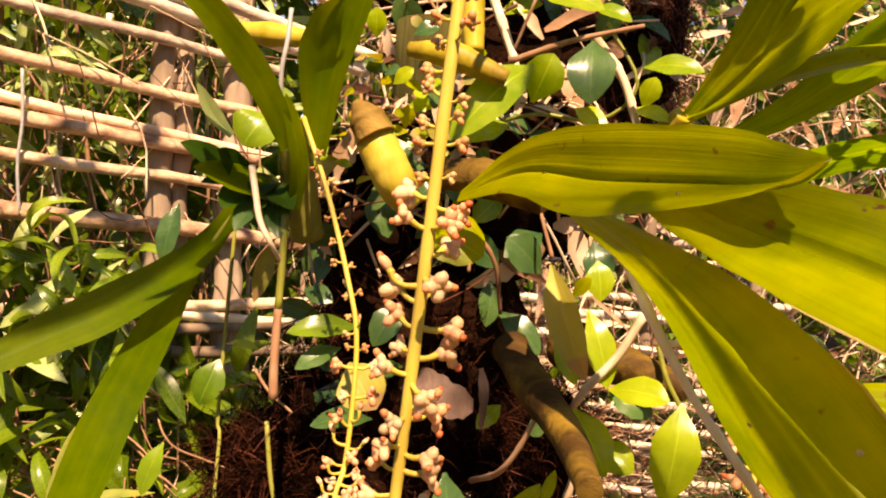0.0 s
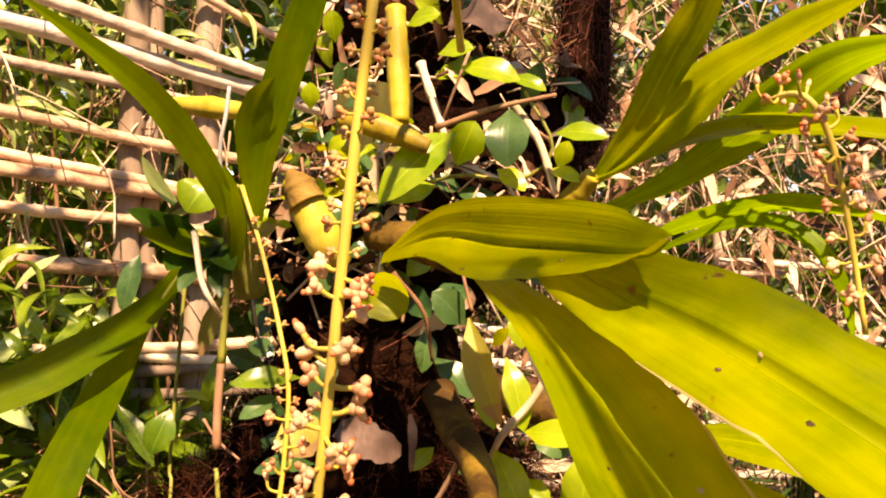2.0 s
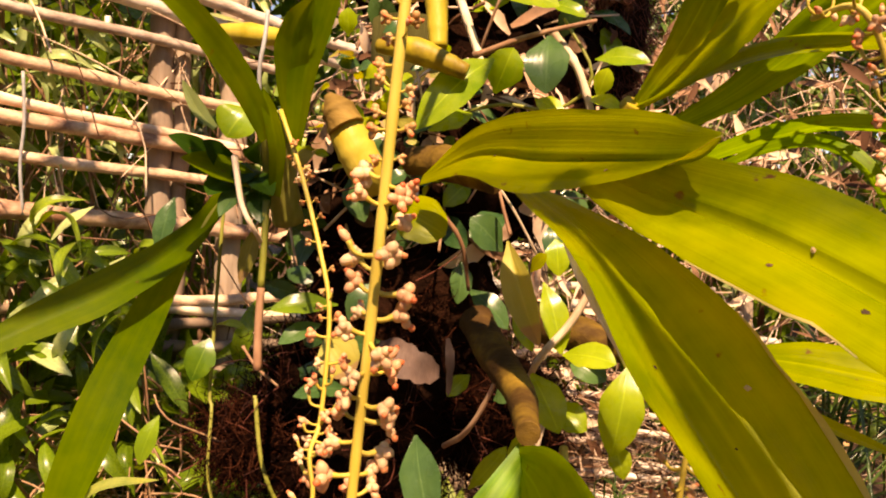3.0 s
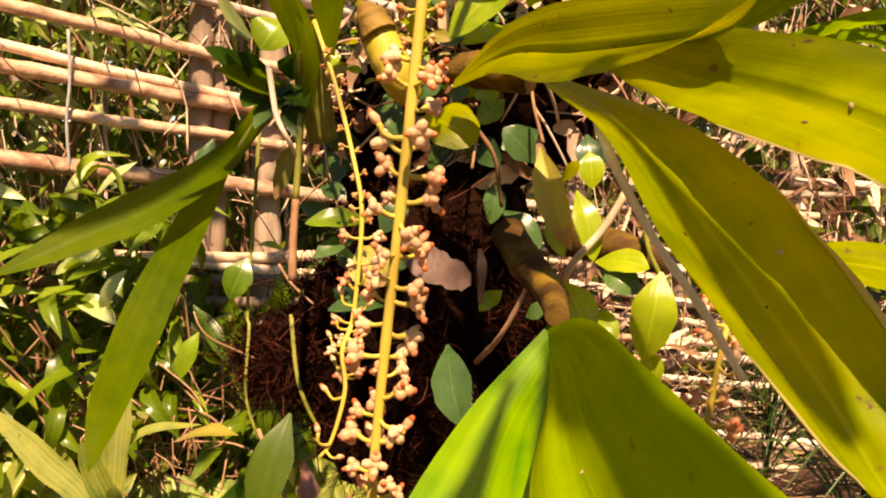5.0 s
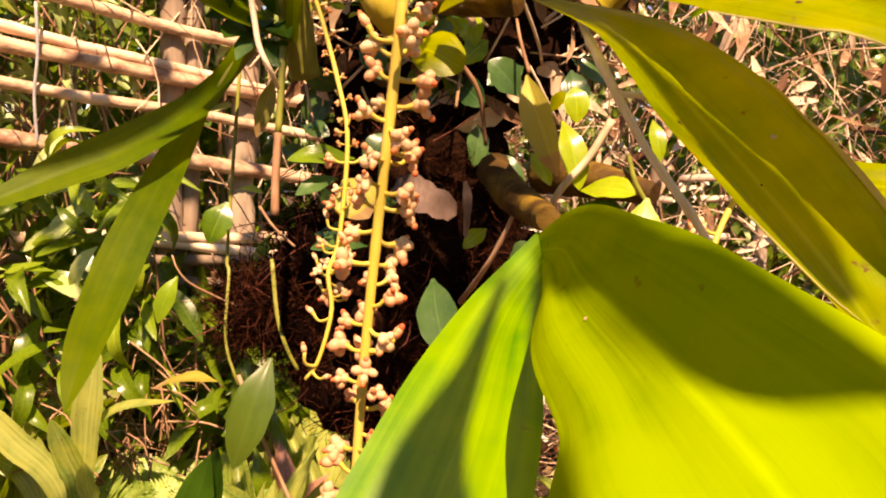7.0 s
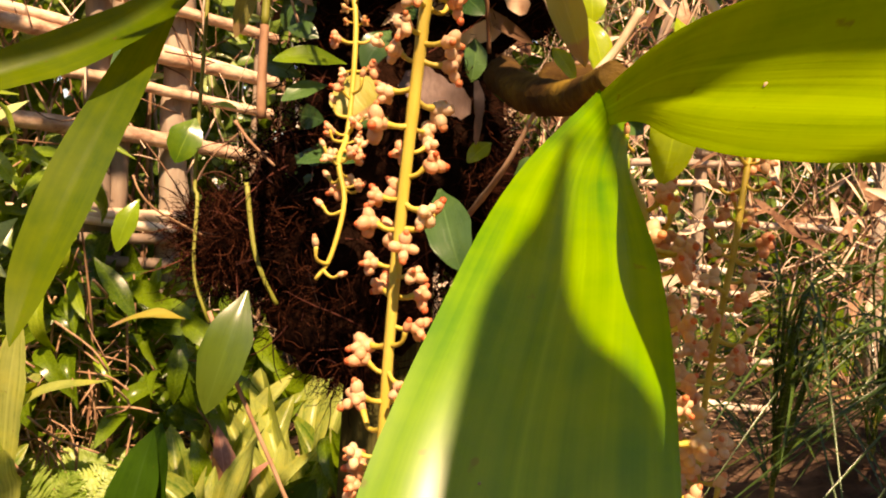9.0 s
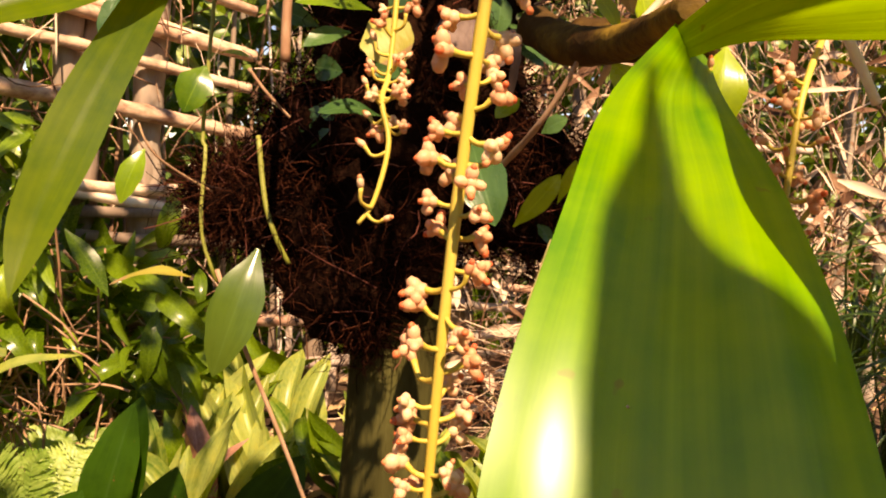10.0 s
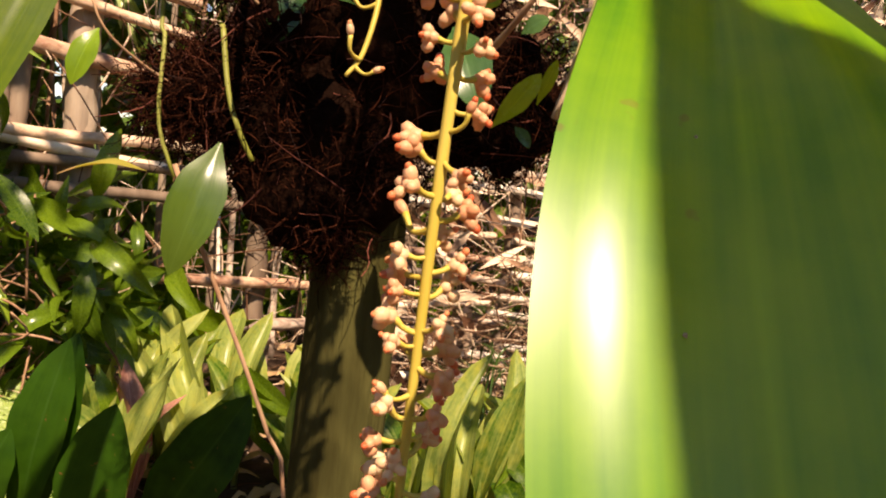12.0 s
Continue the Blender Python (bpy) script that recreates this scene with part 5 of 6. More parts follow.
def raceme(pts, radius, spacing, size, seed, start=0.0, end=1.0, buds=0.2, label="hanging raceme of cream and orange flowers", bud_from=2.0, small=0.0):
    """A hanging stem with short-stalked flowers to both sides; those before small along it are shrunken, those past bud_from are buds."""
    r = rng(seed)
    length = sum((Vector(b) - Vector(a)).length for a, b in zip(pts, pts[1:]))
    n = max(20, int(length / 0.008))
    line = spline(pts, n)
    stem = part("raceme", tube(pts, radius, 9, n, (spacing * 2, 0.10)), YELLOW_STEM, orchid, label)
    u, k = start, 0
    while u < end:
        i = min(n - 1, int(u * n))
        p = line[i].lerp(line[i + 1], u * n - i)
        along = (line[i + 1] - line[i]).normalized()
        late = u > bud_from
        for w in range(1 if late else 2):
            if r.random() < 0.06:
                continue
            a = (w + k * late) * math.pi + r.choice((-0.7, -0.3, 0.2, 0.7, 1.2)) + r.gauss(0, 0.2)
            y = along.cross(Vector((1, 0.15, 0))).normalized()
            x = y.cross(along)
            out = x * math.cos(a) + y * math.sin(a) + along * r.gauss(0.05, 0.22) + Vector((0, 0, 0.05))
            s = size * r.uniform(0.8, 1.15) * (0.62 if u < small else 1.0)
            bud = late or r.random() < buds
            piece("flower_bud" if bud else "flower", r.choice(BUDS if bud else TAN_FLOWERS if u < small else FLOWERS), stem, axes(p + along * r.uniform(-0.3, 0.3) * spacing, out, (0, 0, 1), s))
        u += spacing / length * (1.7 if late else 1.0) * r.uniform(0.8, 1.2)
        k += 1
    return stem


raceme([(0.06, 0.52, 1.50), (0.045, 0.43, 1.565), (0.022, 0.36, 1.54), (0.012, 0.34, 1.44), (0.001, 0.34, 1.28), (-0.009, 0.34, 1.12), (-0.012, 0.34, 0.96), (-0.012, 0.345, 0.84)], (0.0030, 0.0030, 0.0030, 0.0030, 0.0029, 0.0026, 0.0021, 0.0015), 0.0088, 0.0200, 301, 0.27, 0.99, 0.08, small=0.52)
raceme([(-0.094, 0.500, 1.391), (-0.072, 0.480, 1.344), (-0.051, 0.455, 1.290), (-0.041, 0.440, 1.253), (-0.041, 0.425, 1.191), (-0.044, 0.410, 1.171), (-0.039, 0.400, 1.149), (-0.044, 0.392, 1.121), (-0.051, 0.389, 1.109)], (0.0017, 0.0016, 0.0015, 0.0014, 0.001), 0.0090, 0.0138, 302, 0.08, 0.99, 0.35, bud_from=0.70, small=0.40)
raceme([(0.222, 0.470, 1.244), (0.195, 0.440, 1.198), (0.180, 0.420, 1.131), (0.169, 0.410, 1.080), (0.164, 0.405, 1.036), (0.162, 0.400, 0.986), (0.163, 0.400, 0.941)], (0.002, 0.0019, 0.0017, 0.0014), 0.0090, 0.0190, 303, 0.15, 0.99, 0.3)
raceme([(0.252, 0.440, 1.452), (0.259, 0.400, 1.448), (0.276, 0.400, 1.423), (0.288, 0.400, 1.375), (0.300, 0.400, 1.312)], (0.002, 0.0019, 0.0016), 0.0130, 0.0150, 304, 0.05, 0.99, 0.3)

raceme([(0.111, 0.420, 1.181), (0.108, 0.360, 1.152), (0.110, 0.340, 1.115), (0.116, 0.335, 1.058), (0.121, 0.335, 1.008)], (0.0026, 0.0029, 0.0029, 0.0025), 0.0090, 0.0210, 305, 0.25, 0.99, 0.12)

piece("flower_bud", BUDS[1], orchid, axes((0.090, 0.322, 1.179), Vector((0.078, 0.312, 1.190)) - Vector((0.090, 0.322, 1.179)), (0, 0, 1), 0.011))

# ---- the second shoot with narrow arching leaves ----
shoot = thing("orchid_shoot", (-0.108, 0.560, 1.333), "orchid shoot with long narrow dark green leaves", "orchid")


def shoot_leaf(spine, width, face, mat=NARROW, **kw):
    return part("leaf", add_blade(bmesh.new(), spine, width, face, n=26, m=10, **kw), mat, shoot)


shoot_leaf([(-0.153, 0.570, 1.341), (-0.184, 0.575, 1.295), (-0.234, 0.560, 1.255), (-0.289, 0.535, 1.223), (-0.347, 0.500, 1.189)], 0.036, ((-0.1, -0.95, 0.2), (0.0, -0.95, 0.3)), fold=0.16, peak=0.6, stalk=0.3, seed=31)
shoot_leaf([(-0.183, 0.585, 1.306), (-0.203, 0.583, 1.268), (-0.230, 0.565, 1.201), (-0.250, 0.535, 1.129), (-0.260, 0.515, 1.079), (-0.262, 0.497, 1.041)], 0.037, ((0.3, -0.8, 0.5), (0.2, -0.9, 0.3)), fold=0.12, peak=0.55, stalk=0.2, seed=32)
shoot_leaf([(-0.104, 0.500, 1.370), (-0.111, 0.480, 1.396), (-0.134, 0.450, 1.435), (-0.161, 0.420, 1.462), (-0.194, 0.380, 1.487)], 0.021, (0.3, -0.9, 0.3), fold=0.4, peak=0.4, stalk=0.5, seed=33)
shoot_leaf([(-0.082, 0.500, 1.367), (-0.074, 0.490, 1.418), (-0.054, 0.470, 1.472), (-0.033, 0.450, 1.522), (-0.017, 0.430, 1.557)], 0.033, (-0.3, -0.9, 0.2), fold=0.35, peak=0.5, stalk=0.4, seed=34)
shoot_leaf([(-0.089, 0.510, 1.380), (-0.086, 0.490, 1.421), (-0.077, 0.475, 1.446), (-0.063, 0.460, 1.462)], 0.024, (0.3, -0.9, 0.1), fold=0.3, peak=0.5, stalk=0.4, seed=35)
shoot_leaf([(-0.109, 0.530, 1.334), (-0.131, 0.520, 1.343), (-0.153, 0.510, 1.350), (-0.167, 0.500, 1.354)], 0.026, (0.1, -0.7, 0.7), fold=0.3, peak=0.5, stalk=0.3, seed=36)
shoot_leaf([(-0.142, 0.500, 1.376), (-0.151, 0.495, 1.386), (-0.157, 0.490, 1.397), (-0.161, 0.485, 1.408)], 0.012, (0.1, -0.7, 0.7), PALE_FOLIAGE, fold=0.3, peak=0.4, stalk=0.5, seed=37)
shoot_leaf([(-0.102, 0.520, 1.330), (-0.096, 0.500, 1.363), (-0.100, 0.490, 1.390), (-0.103, 0.485, 1.404)], 0.012, (0.3, -0.9, 0.1), NARROW, fold=0.5, peak=0.4, stalk=0.7, seed=38)
# short leaves crowded round the foot of the shoot, dark colours stand in for shade
r = rng(39)
for k, (x, z) in enumerate(((-0.172, 1.366), (-0.160, 1.345), (-0.146, 1.330), (-0.150, 1.362), (-0.128, 1.338), (-0.118, 1.362), (-0.104, 1.332), (-0.136, 1.318), (-0.112, 1.314))):
    root = Vector((-0.128 + r.uniform(-0.012, 0.012), 0.556, 1.342 + r.uniform(-0.012, 0.012)))
    tip = Vector((x, 0.515 + r.uniform(-0.008, 0.008), z)) + (Vector((x, 0.515, z)) - root).normalized() * 0.010
    shoot_leaf([root, root.lerp(tip, 0.4) + Vector((0, -0.006, 0.004)), root.lerp(tip, 0.75) + Vector((0, -0.004, 0.003)), tip], r.uniform(0.016, 0.022), (r.uniform(-0.3, 0.3), -0.8, r.uniform(0.1, 0.6)), r.choice((DEEP_SHADE, DEEP_SHADE, VINE_DARK)), fold=0.2, peak=0.45, stalk=0.2, seed=380 + k)
part("stem", tube([(-0.101, 0.560, 1.311), (-0.104, 0.540, 1.347), (-0.103, 0.520, 1.371), (-0.104, 0.510, 1.391)], (0.012, 0.013, 0.010, 0.006), 10, 18, (0.02, 0.08)), GREEN_STEM, shoot)
part("stem", tube([(-0.145, 0.580, 1.356), (-0.159, 0.580, 1.330), (-0.179, 0.580, 1.298)], (0.010, 0.008, 0.005), 8, 12), GREEN_STEM, shoot)

# ---- small oval-leaved creepers on the root ball ----


def creeper(label, at):
    return thing("creeper", at, label, "creeper", "oval-leaved creepers")


def oval(parent, a, b, width, face=CAMWARD, mat=VINE, fold=0.12, stalk=0.08, peak=0.45, tip=0.75, bend=0.1, seed=1, wave=0.06):
    """One oval leaf from its stalk a to its tip b."""
    a, b = Vector(a), Vector(b)
    f = Vector(face).normalized()
    mid = f * (b - a).length * bend
    ob = part("leaf", add_blade(bmesh.new(), [a, a.lerp(b, 0.35) + mid, a.lerp(b, 0.7) + mid * 0.9, b], width, f, fold, peak, stalk, tip, wave, 0.0, 16, 8, seed), mat, parent)
    return ob


def runner(parent, pts, r=0.0016, mat=GREEN_STEM, name="stem", label=""):
    part(name, tube(pts, (r, r * 0.8), 6, 16), mat, parent, label)


top = creeper("creeper with thick oval pale green leaves over the roots", (0.082, 0.600, 1.407))
runner(top, [(0.026, 0.580, 1.403), (0.067, 0.575, 1.413), (0.111, 0.570, 1.410), (0.136, 0.560, 1.436), (0.113, 0.570, 1.482)])
oval(top, (0.060, 0.560, 1.497), (0.107, 0.550, 1.486), 0.026, seed=1)
oval(top, (0.101, 0.570, 1.493), (0.129, 0.560, 1.481), 0.015, seed=2)
oval(top, (0.042, 0.560, 1.507), (0.070, 0.550, 1.510), 0.020, seed=3)
oval(top, (0.017, 0.550, 1.526), (0.043, 0.540, 1.533), 0.020, seed=4)
oval(top, (-0.039, 0.550, 1.511), (-0.042, 0.540, 1.533), 0.016, seed=5)
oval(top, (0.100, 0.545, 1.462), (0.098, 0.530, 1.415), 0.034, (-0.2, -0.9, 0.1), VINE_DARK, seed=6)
oval(top, (0.060, 0.560, 1.419), (0.073, 0.550, 1.453), 0.030, (0.1, -0.9, 0.2), seed=7)
oval(top, (0.058, 0.535, 1.441), (0.003, 0.515, 1.383), 0.033, (0.1, -0.8, 0.5), seed=8)
oval(top, (0.134, 0.535, 1.443), (0.172, 0.520, 1.439), 0.019, seed=9)
oval(top, (0.141, 0.560, 1.419), (0.147, 0.550, 1.440), 0.016, seed=10)
oval(top, (0.132, 0.560, 1.418), (0.157, 0.540, 1.407), 0.014, seed=11)
oval(top, (0.044, 0.560, 1.402), (0.010, 0.545, 1.386), 0.022, seed=12)
oval(top, (0.093, 0.570, 1.418), (0.115, 0.555, 1.400), 0.018, seed=13)

r = rng(88)
for k in range(70):
    a = Vector((r.uniform(-0.10, 0.03), 0, r.uniform(1.33, 1.47)))
    a.y = 0.575 - 0.04 * r.random()
    d = Vector((r.gauss(0, 1), r.gauss(-0.5, 0.4), r.gauss(0, 0.7))).normalized() * r.uniform(0.010, 0.022)
    oval(top, a, a + d, d.length * r.uniform(0.5, 0.8), (r.gauss(0, 0.3), -0.9, r.uniform(0.1, 0.7)), r.choice((ORCHID, VINE, VINE_DARK, OLIVE)), seed=500 + k)
roots = creeper("dark glossy oval leaves growing out of the root ball", (0.0, 0.62, 1.28))
for k in range(46):
    c, s = r.choice(LUMPS[5:])
    n = Vector((r.uniform(-1, 1), r.uniform(-1.0, -0.45), r.uniform(-0.6, 1))).normalized()
    a = c + Vector((n.x * s.x, n.y * s.y, n.z * s.z)) * 0.97
    d = (n * 0.35 + Vector((r.gauss(0, 0.8), r.gauss(0, 0.2), r.gauss(-0.4, 0.6)))).normalized() * r.uniform(0.028, 0.05)
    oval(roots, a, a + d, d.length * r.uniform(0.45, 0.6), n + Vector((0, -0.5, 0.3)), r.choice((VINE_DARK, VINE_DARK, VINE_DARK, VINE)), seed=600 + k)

mid = creeper("creeper with glossy oval leaves, some withered", (0.076, 0.560, 1.275))
oval(mid, (-0.009, 0.490, 1.325), (0.030, 0.475, 1.307), 0.034, (0.0, -0.9, 0.3), ORCHID, tip=0.5, seed=21)
oval(mid, (0.071, 0.520, 1.296), (0.046, 0.510, 1.320), 0.026, (0.1, -0.9, 0.4), VINE_DARK, seed=22)
oval(mid, (0.073, 0.475, 1.305), (0.096, 0.455, 1.237), 0.021, (-0.3, -0.9, 0.2), OLIVE, fold=0.7, seed=23)
oval(mid, (0.100, 0.490, 1.277), (0.113, 0.475, 1.229), 0.020, (0.2, -0.9, 0.2), seed=24)
oval(mid, (0.111, 0.530, 1.307), (0.114, 0.525, 1.279), 0.020, seed=25)
oval(mid, (0.091, 0.500, 1.283), (0.101, 0.490, 1.297), 0.010, seed=26, mat=ORCHID)
oval(mid, (0.114, 0.475, 1.229), (0.147, 0.455, 1.228), 0.024, (0.1, -0.75, 0.7), seed=27)
oval(mid, (0.094, 0.480, 1.214), (0.112, 0.455, 1.180), 0.026, (0.0, -0.9, 0.4), seed=28)
oval(mid, (0.110, 0.490, 1.190), (0.133, 0.475, 1.177), 0.022, seed=29)
oval(mid, (0.156, 0.460, 1.226), (0.146, 0.450, 1.168), 0.029, (-0.1, -0.95, 0.3), seed=30)
oval(mid, (0.151, 0.470, 1.172), (0.157, 0.460, 1.150), 0.016, seed=31)
oval(mid, (0.079, 0.480, 1.253), (0.093, 0.470, 1.231), 0.012, seed=32)
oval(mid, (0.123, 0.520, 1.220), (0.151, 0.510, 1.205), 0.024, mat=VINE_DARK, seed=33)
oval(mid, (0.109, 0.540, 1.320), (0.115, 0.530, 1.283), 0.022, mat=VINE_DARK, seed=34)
runner(mid, [(0.075, 0.490, 1.309), (0.068, 0.500, 1.333), (0.065, 0.520, 1.352)], 0.0014, TWIG)
runner(mid, [(0.131, 0.470, 1.277), (0.117, 0.470, 1.251), (0.099, 0.475, 1.227), (0.093, 0.500, 1.204)], 0.003, PALE_TWIG)
runner(mid, [(0.149, 0.500, 1.255), (0.151, 0.480, 1.237), (0.156, 0.462, 1.223)], 0.002)
# VINE_DARK stands in for the shade on this leaf
oval(mid, (0.014, 0.500, 1.160), (0.029, 0.470, 1.109), 0.030, (-0.2, -0.9, 0.2), VINE_DARK, seed=35)
oval(mid, (0.054, 0.545, 1.106), (0.082, 0.535, 1.145), 0.016, (0.2, -0.9, 0.3), seed=36)
oval(mid, (0.084, 0.545, 1.125), (0.092, 0.535, 1.156), 0.009, (0.0, -0.9, 0.3), seed=37)
oval(mid, (0.072, 0.550, 1.109), (0.083, 0.545, 1.095), 0.010, mat=VINE_DARK, seed=38)
oval(mid, (-0.044, 0.560, 1.176), (-0.087, 0.540, 1.173), 0.020, (0.0, -0.6, 0.8), VINE_DARK, seed=39)
oval(mid, (-0.056, 0.550, 1.246), (-0.105, 0.530, 1.242), 0.019, (0.0, -0.8, 0.6), VINE_MID, seed=40)
oval(mid, (-0.069, 0.550, 1.230), (-0.099, 0.535, 1.215), 0.016, (0.0, -0.8, 0.6), VINE_DARK, seed=41)
oval(mid, (-0.055, 0.500, 1.229), (-0.033, 0.490, 1.202), 0.034, (0.0, -0.9, 0.2), OLIVE, seed=42)
oval(mid, (-0.101, 0.560, 1.271), (-0.077, 0.550, 1.263), 0.016, mat=VINE_DARK, seed=43)
oval(mid, (0.073, 0.550, 1.323), (0.046, 0.530, 1.305), 0.022, mat=VINE_DARK, seed=44)
oval(mid, (0.164, 0.500, 1.281), (0.169, 0.490, 1.251), 0.012, seed=45)
oval(mid, (0.158, 0.460, 1.211), (0.148, 0.450, 1.177), 0.022, seed=46)
oval(mid, (-0.025, 0.530, 1.267), (-0.042, 0.520, 1.238), 0.022, mat=VINE_DARK, seed=47)
oval(mid, (0.051, 0.550, 1.196), (0.034, 0.540, 1.180), 0.014, mat=VINE, seed=48)
oval(mid, (0.071, 0.560, 1.174), (0.087, 0.550, 1.185), 0.014, mat=VINE_DARK, seed=49)

left = creeper("thin creeper hanging down with a few oval leaves", (-0.174, 0.620, 1.323))
runner(left, [(-0.174, 0.620, 1.341), (-0.175, 0.610, 1.249), (-0.177, 0.605, 1.157), (-0.173, 0.600, 1.142), (-0.171, 0.590, 1.085), (-0.157, 0.585, 1.047)], 0.0018)
runner(left, [(-0.157, 0.585, 1.056), (-0.137, 0.590, 1.003), (-0.101, 0.600, 0.918), (-0.077, 0.610, 0.856), (-0.062, 0.615, 0.815), (-0.050, 0.630, 0.62), (-0.05, 0.68, GROUND)], 0.0020, TWIG)
oval(left, (-0.176, 0.600, 1.205), (-0.188, 0.590, 1.169), 0.026, (0.2, -0.9, 0.2), VINE_MID, seed=61)
oval(left, (-0.127, 0.580, 1.074), (-0.151, 0.560, 0.982), 0.036, (0.16, -0.9, 0.42), GREY, fold=0.15, seed=62)
oval(left, (-0.175, 0.585, 1.049), (-0.232, 0.580, 1.040), 0.026, (0.1, -0.1, 1.0), OLIVE, seed=63)
oval(left, (-0.211, 0.580, 1.140), (-0.223, 0.570, 1.100), 0.018, (0.0, -0.9, 0.4), VINE_MID, seed=64)
runner(left, [(-0.168, 0.610, 1.112), (-0.186, 0.600, 1.122), (-0.202, 0.585, 1.134), (-0.211, 0.580, 1.146), (-0.216, 0.580, 1.158)], 0.0010, TWIG)
oval(left, (-0.126, 0.560, 1.307), (-0.136, 0.550, 1.259), 0.014, (0.3, -0.9, 0.2), OLIVE, seed=65)
runner(left, [(-0.135, 0.600, 1.157), (-0.126, 0.590, 1.110), (-0.116, 0.585, 1.084), (-0.105, 0.585, 1.064)], 0.0022)
oval(left, (-0.179, 0.620, 1.214), (-0.144, 0.600, 1.214), 0.010, (0, -0.5, 0.9), VINE, seed=66)
oval(left, (-0.123, 0.520, 1.395), (-0.137, 0.510, 1.371), 0.034, (0.1, -0.9, 0.3), VINE, seed=67)
oval(left, (-0.357, 0.950, 1.330), (-0.367, 0.930, 1.251), 0.03, CAMWARD, VINE_DARK, seed=68)

# ---- dry debris caught on top of the roots ----
def debris():
    r = rng(72)
    bm = bmesh.new()
    for _ in range(420):
        c, s = r.choice(UPPER)
        n = Vector((r.uniform(-1, 1), r.uniform(-1.0, -0.2), r.uniform(-0.4, 1))).normalized()
        p = c + Vector((n.x * s.x, n.y * s.y, n.z * s.z)) * r.uniform(0.95, 1.05)
        d = (n.cross(Vector((r.gauss(0, 1), r.gauss(0, 1), r.gauss(0, 1)))).normalized() + n * 0.25) * r.uniform(0.012, 0.06)
        if r.random() < 0.55:
            add_blade(bm, [p, p + d * 0.5 + n * 0.003, p + d], r.uniform(0.006, 0.02), n + Vector((0, 0, 0.3)), 0.3, 0.4, 0.3, 0.6, 0.3, 0, 5, 2, r.random())
        else:
            add_tube(bm, [p, p + d * 0.5 + n * 0.006, p + d * 1.5], r.uniform(0.0006, 0.0018), 4, 5)
    return solid("dry_debris", bm, STRAW, "dry brown leaf scraps and straw on the roots", "dry debris", kind="stuff")


debris()

# ---- aerial roots, sticks and flakes ----
aerial = thing("aerial_root", (-0.131, 0.520, 1.356), "pale aerial root hanging from the orchid", "aerial root")
part("root", tube([(-0.127, 0.500, 1.357), (-0.122, 0.495, 1.338), (-0.118, 0.495, 1.320), (-0.110, 0.500, 1.303), (-0.109, 0.540, 1.282)], (0.0024, 0.0022, 0.0014), 7, 18), PALE_TWIG, aerial)
brown = thing("hanging_stem", (-0.108, 0.520, 1.324), "old flower stem, green above and brown below", "stem")
part("upper_stem", tube([(-0.108, 0.520, 1.326), (-0.107, 0.515, 1.297), (-0.107, 0.510, 1.261)], 0.0028, 7, 12), GREEN_STEM, brown)
part("lower_stem", tube([(-0.107, 0.510, 1.261), (-0.107, 0.507, 1.229), (-0.106, 0.505, 1.200)], (0.0030, 0.0034), 7, 12), TWIG, brown)


def stick(pts, r, mat, label, name="stick"):
    return solid(name, tube(pts, r, 7, 18, (0.03, 0.25)), mat, label, "stick")


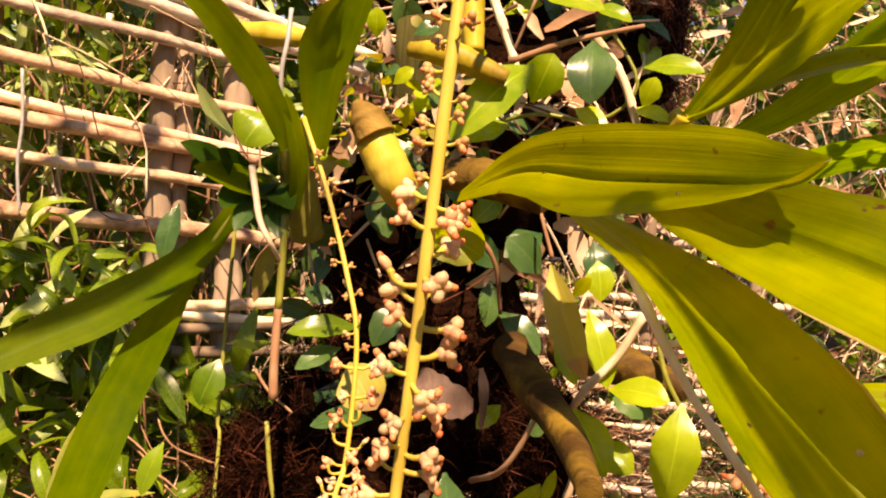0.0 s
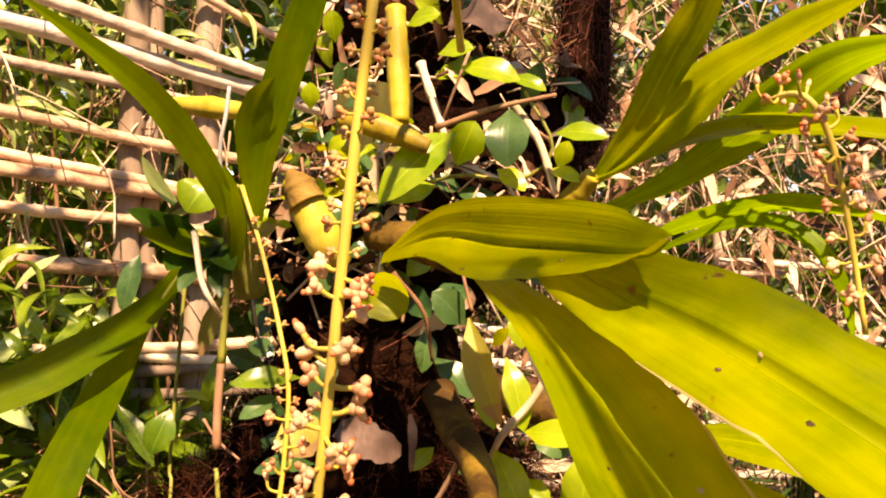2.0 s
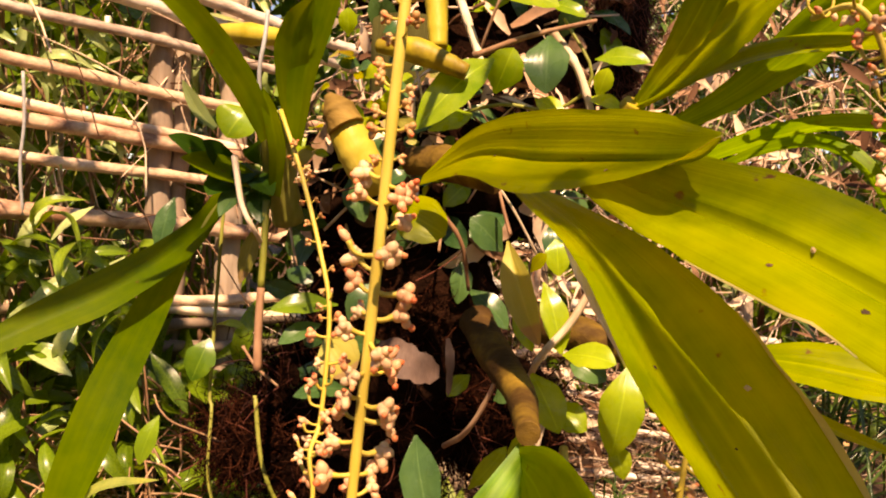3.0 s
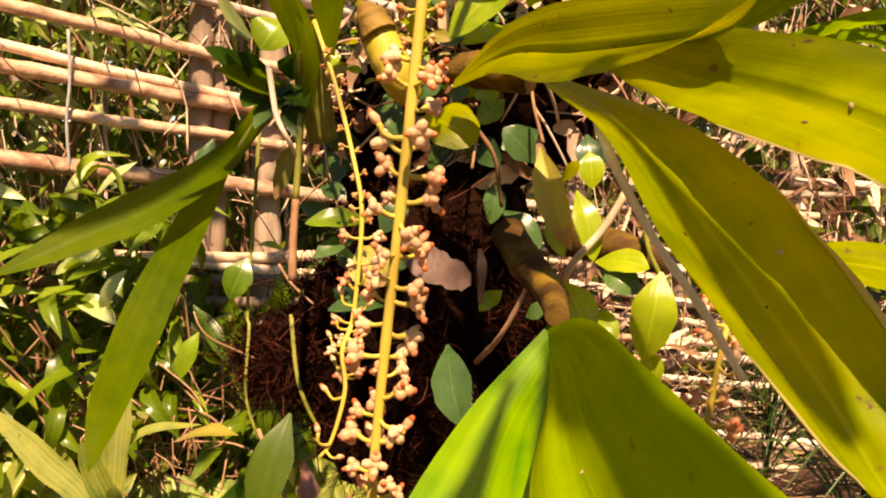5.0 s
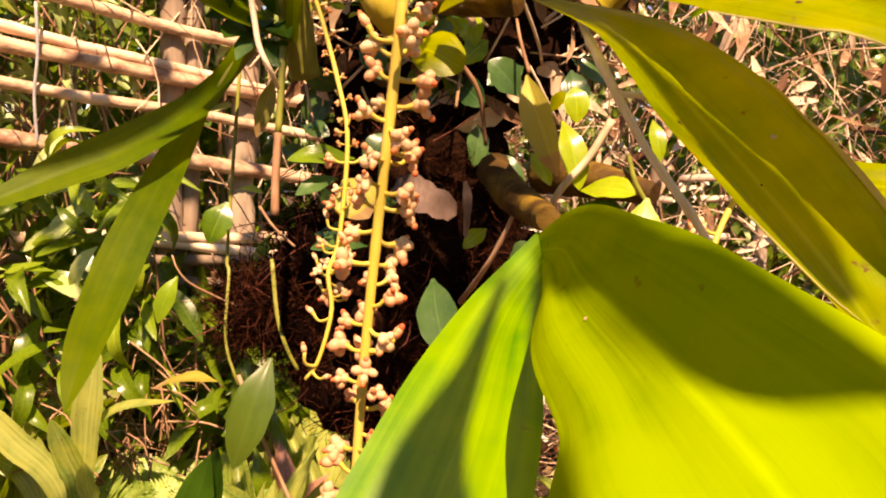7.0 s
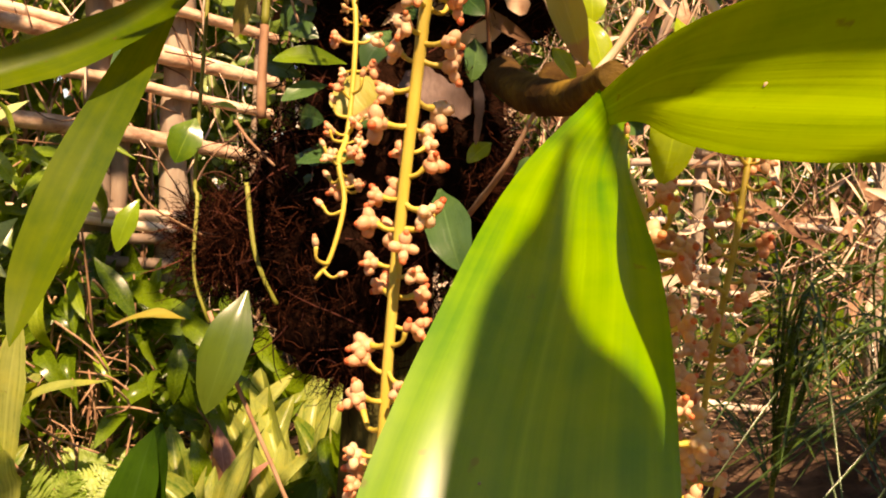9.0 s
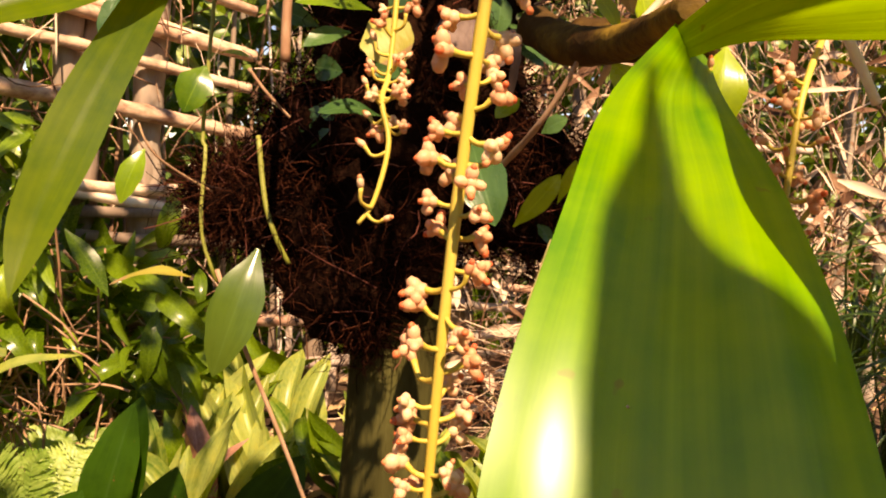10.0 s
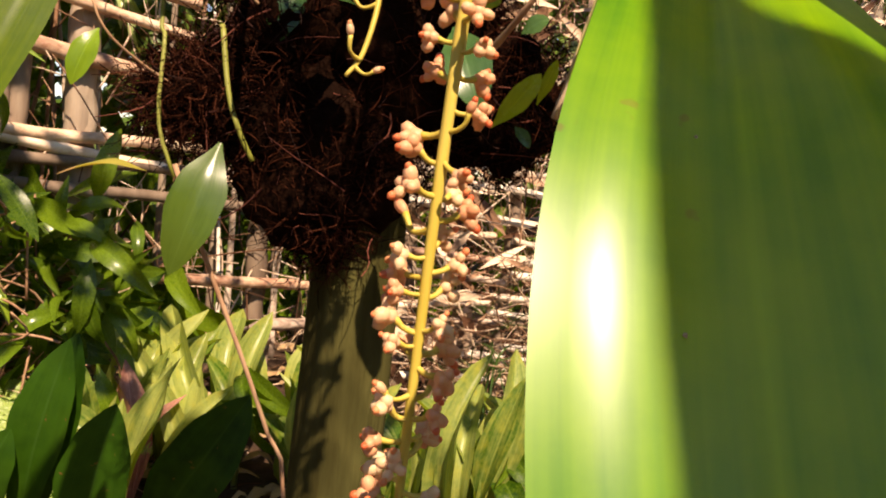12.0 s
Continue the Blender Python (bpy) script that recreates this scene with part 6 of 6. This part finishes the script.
stick([(0.072, 0.462, 1.219), (0.061, 0.470, 1.191), (0.049, 0.490, 1.166), (0.033, 0.560, 1.135)], (0.0014, 0.0018, 0.0024), TWIG, "dark brown broken stick in the root ball")
dead_stalk = thing("dead_stalk", (0.100, 0.400, 1.330), "pale dead flower stalk with a broken side twig", "stick")
part("stalk", tube([(0.098, 0.410, 1.330), (0.105, 0.358, 1.296), (0.130, 0.354, 1.253), (0.156, 0.350, 1.218), (0.179, 0.350, 1.183)], (0.0018, 0.0026, 0.0022, 0.0024, 0.0020), 8, 30, (0.022, 0.22)), BLEACHED, dead_stalk)
part("side_twig", tube([(0.112, 0.355, 1.278), (0.124, 0.352, 1.278), (0.133, 0.354, 1.275)], (0.0018, 0.0014), 6, 8), BLEACHED, dead_stalk)
stick([(0.042, 0.570, 1.450), (0.086, 0.560, 1.465), (0.136, 0.550, 1.476)], (0.0026, 0.0016), TWIG, "thin brown twig above the roots")
stick([(0.026, 0.600, 1.509), (0.039, 0.585, 1.473), (0.049, 0.580, 1.445)], (0.004, 0.003), PALE_TWIG, "short pale twig above the roots")
stick([(0.104, 0.570, 1.472), (0.125, 0.560, 1.440), (0.139, 0.555, 1.398)], (0.0034, 0.003), PALE_TWIG, "curved pale stem above the roots")
stick([(0.015, 0.530, 1.332), (0.039, 0.540, 1.302), (0.047, 0.560, 1.262)], (0.002, 0.0015), TWIG, "thin brown root over the ball")
stick([(0.116, 0.550, 1.190), (0.109, 0.550, 1.154), (0.103, 0.560, 1.119)], (0.0022, 0.003), PALE_TWIG, "pale stick at the edge of the root ball")
stick([(-0.141, 0.580, 1.203), (-0.127, 0.575, 1.187), (-0.110, 0.580, 1.171)], (0.0013, 0.001), TWIG, "thin brown root over the ball")


def flake(pts, width, face, label, seed, mat=FLAKE):
    bm = add_blade(bmesh.new(), pts, width, face, 0.1, 0.4, 0.5, 0.35, 0.3, 0.0, 14, 6, seed, 0, 0.15)
    return solid("bark_flake", bm, mat, label, "bark flake")


flake([(-0.014, 0.475, 1.226), (0.006, 0.470, 1.220), (0.030, 0.478, 1.208)], 0.026, (0.1, -0.9, 0.3), "pinkish papery bark flake on the roots", 71)
flake([(0.034, 0.500, 1.232), (0.037, 0.495, 1.215), (0.036, 0.500, 1.190)], 0.007, (-0.3, -0.9, 0.2), "pinkish papery bark flake on the roots", 72)
flake([(0.048, 0.660, 1.566), (0.073, 0.650, 1.569), (0.105, 0.660, 1.566)], 0.05, (0.0, -0.8, 0.6), "pale pink bark flake above the roots", 73)
part("tie", tube([(-0.106, 0.500, 1.462), (-0.106, 0.495, 1.441), (-0.109, 0.495, 1.421), (-0.110, 0.500, 1.400)], 0.0016, 7, 14), WIRE, shoot, "grey plastic tie")
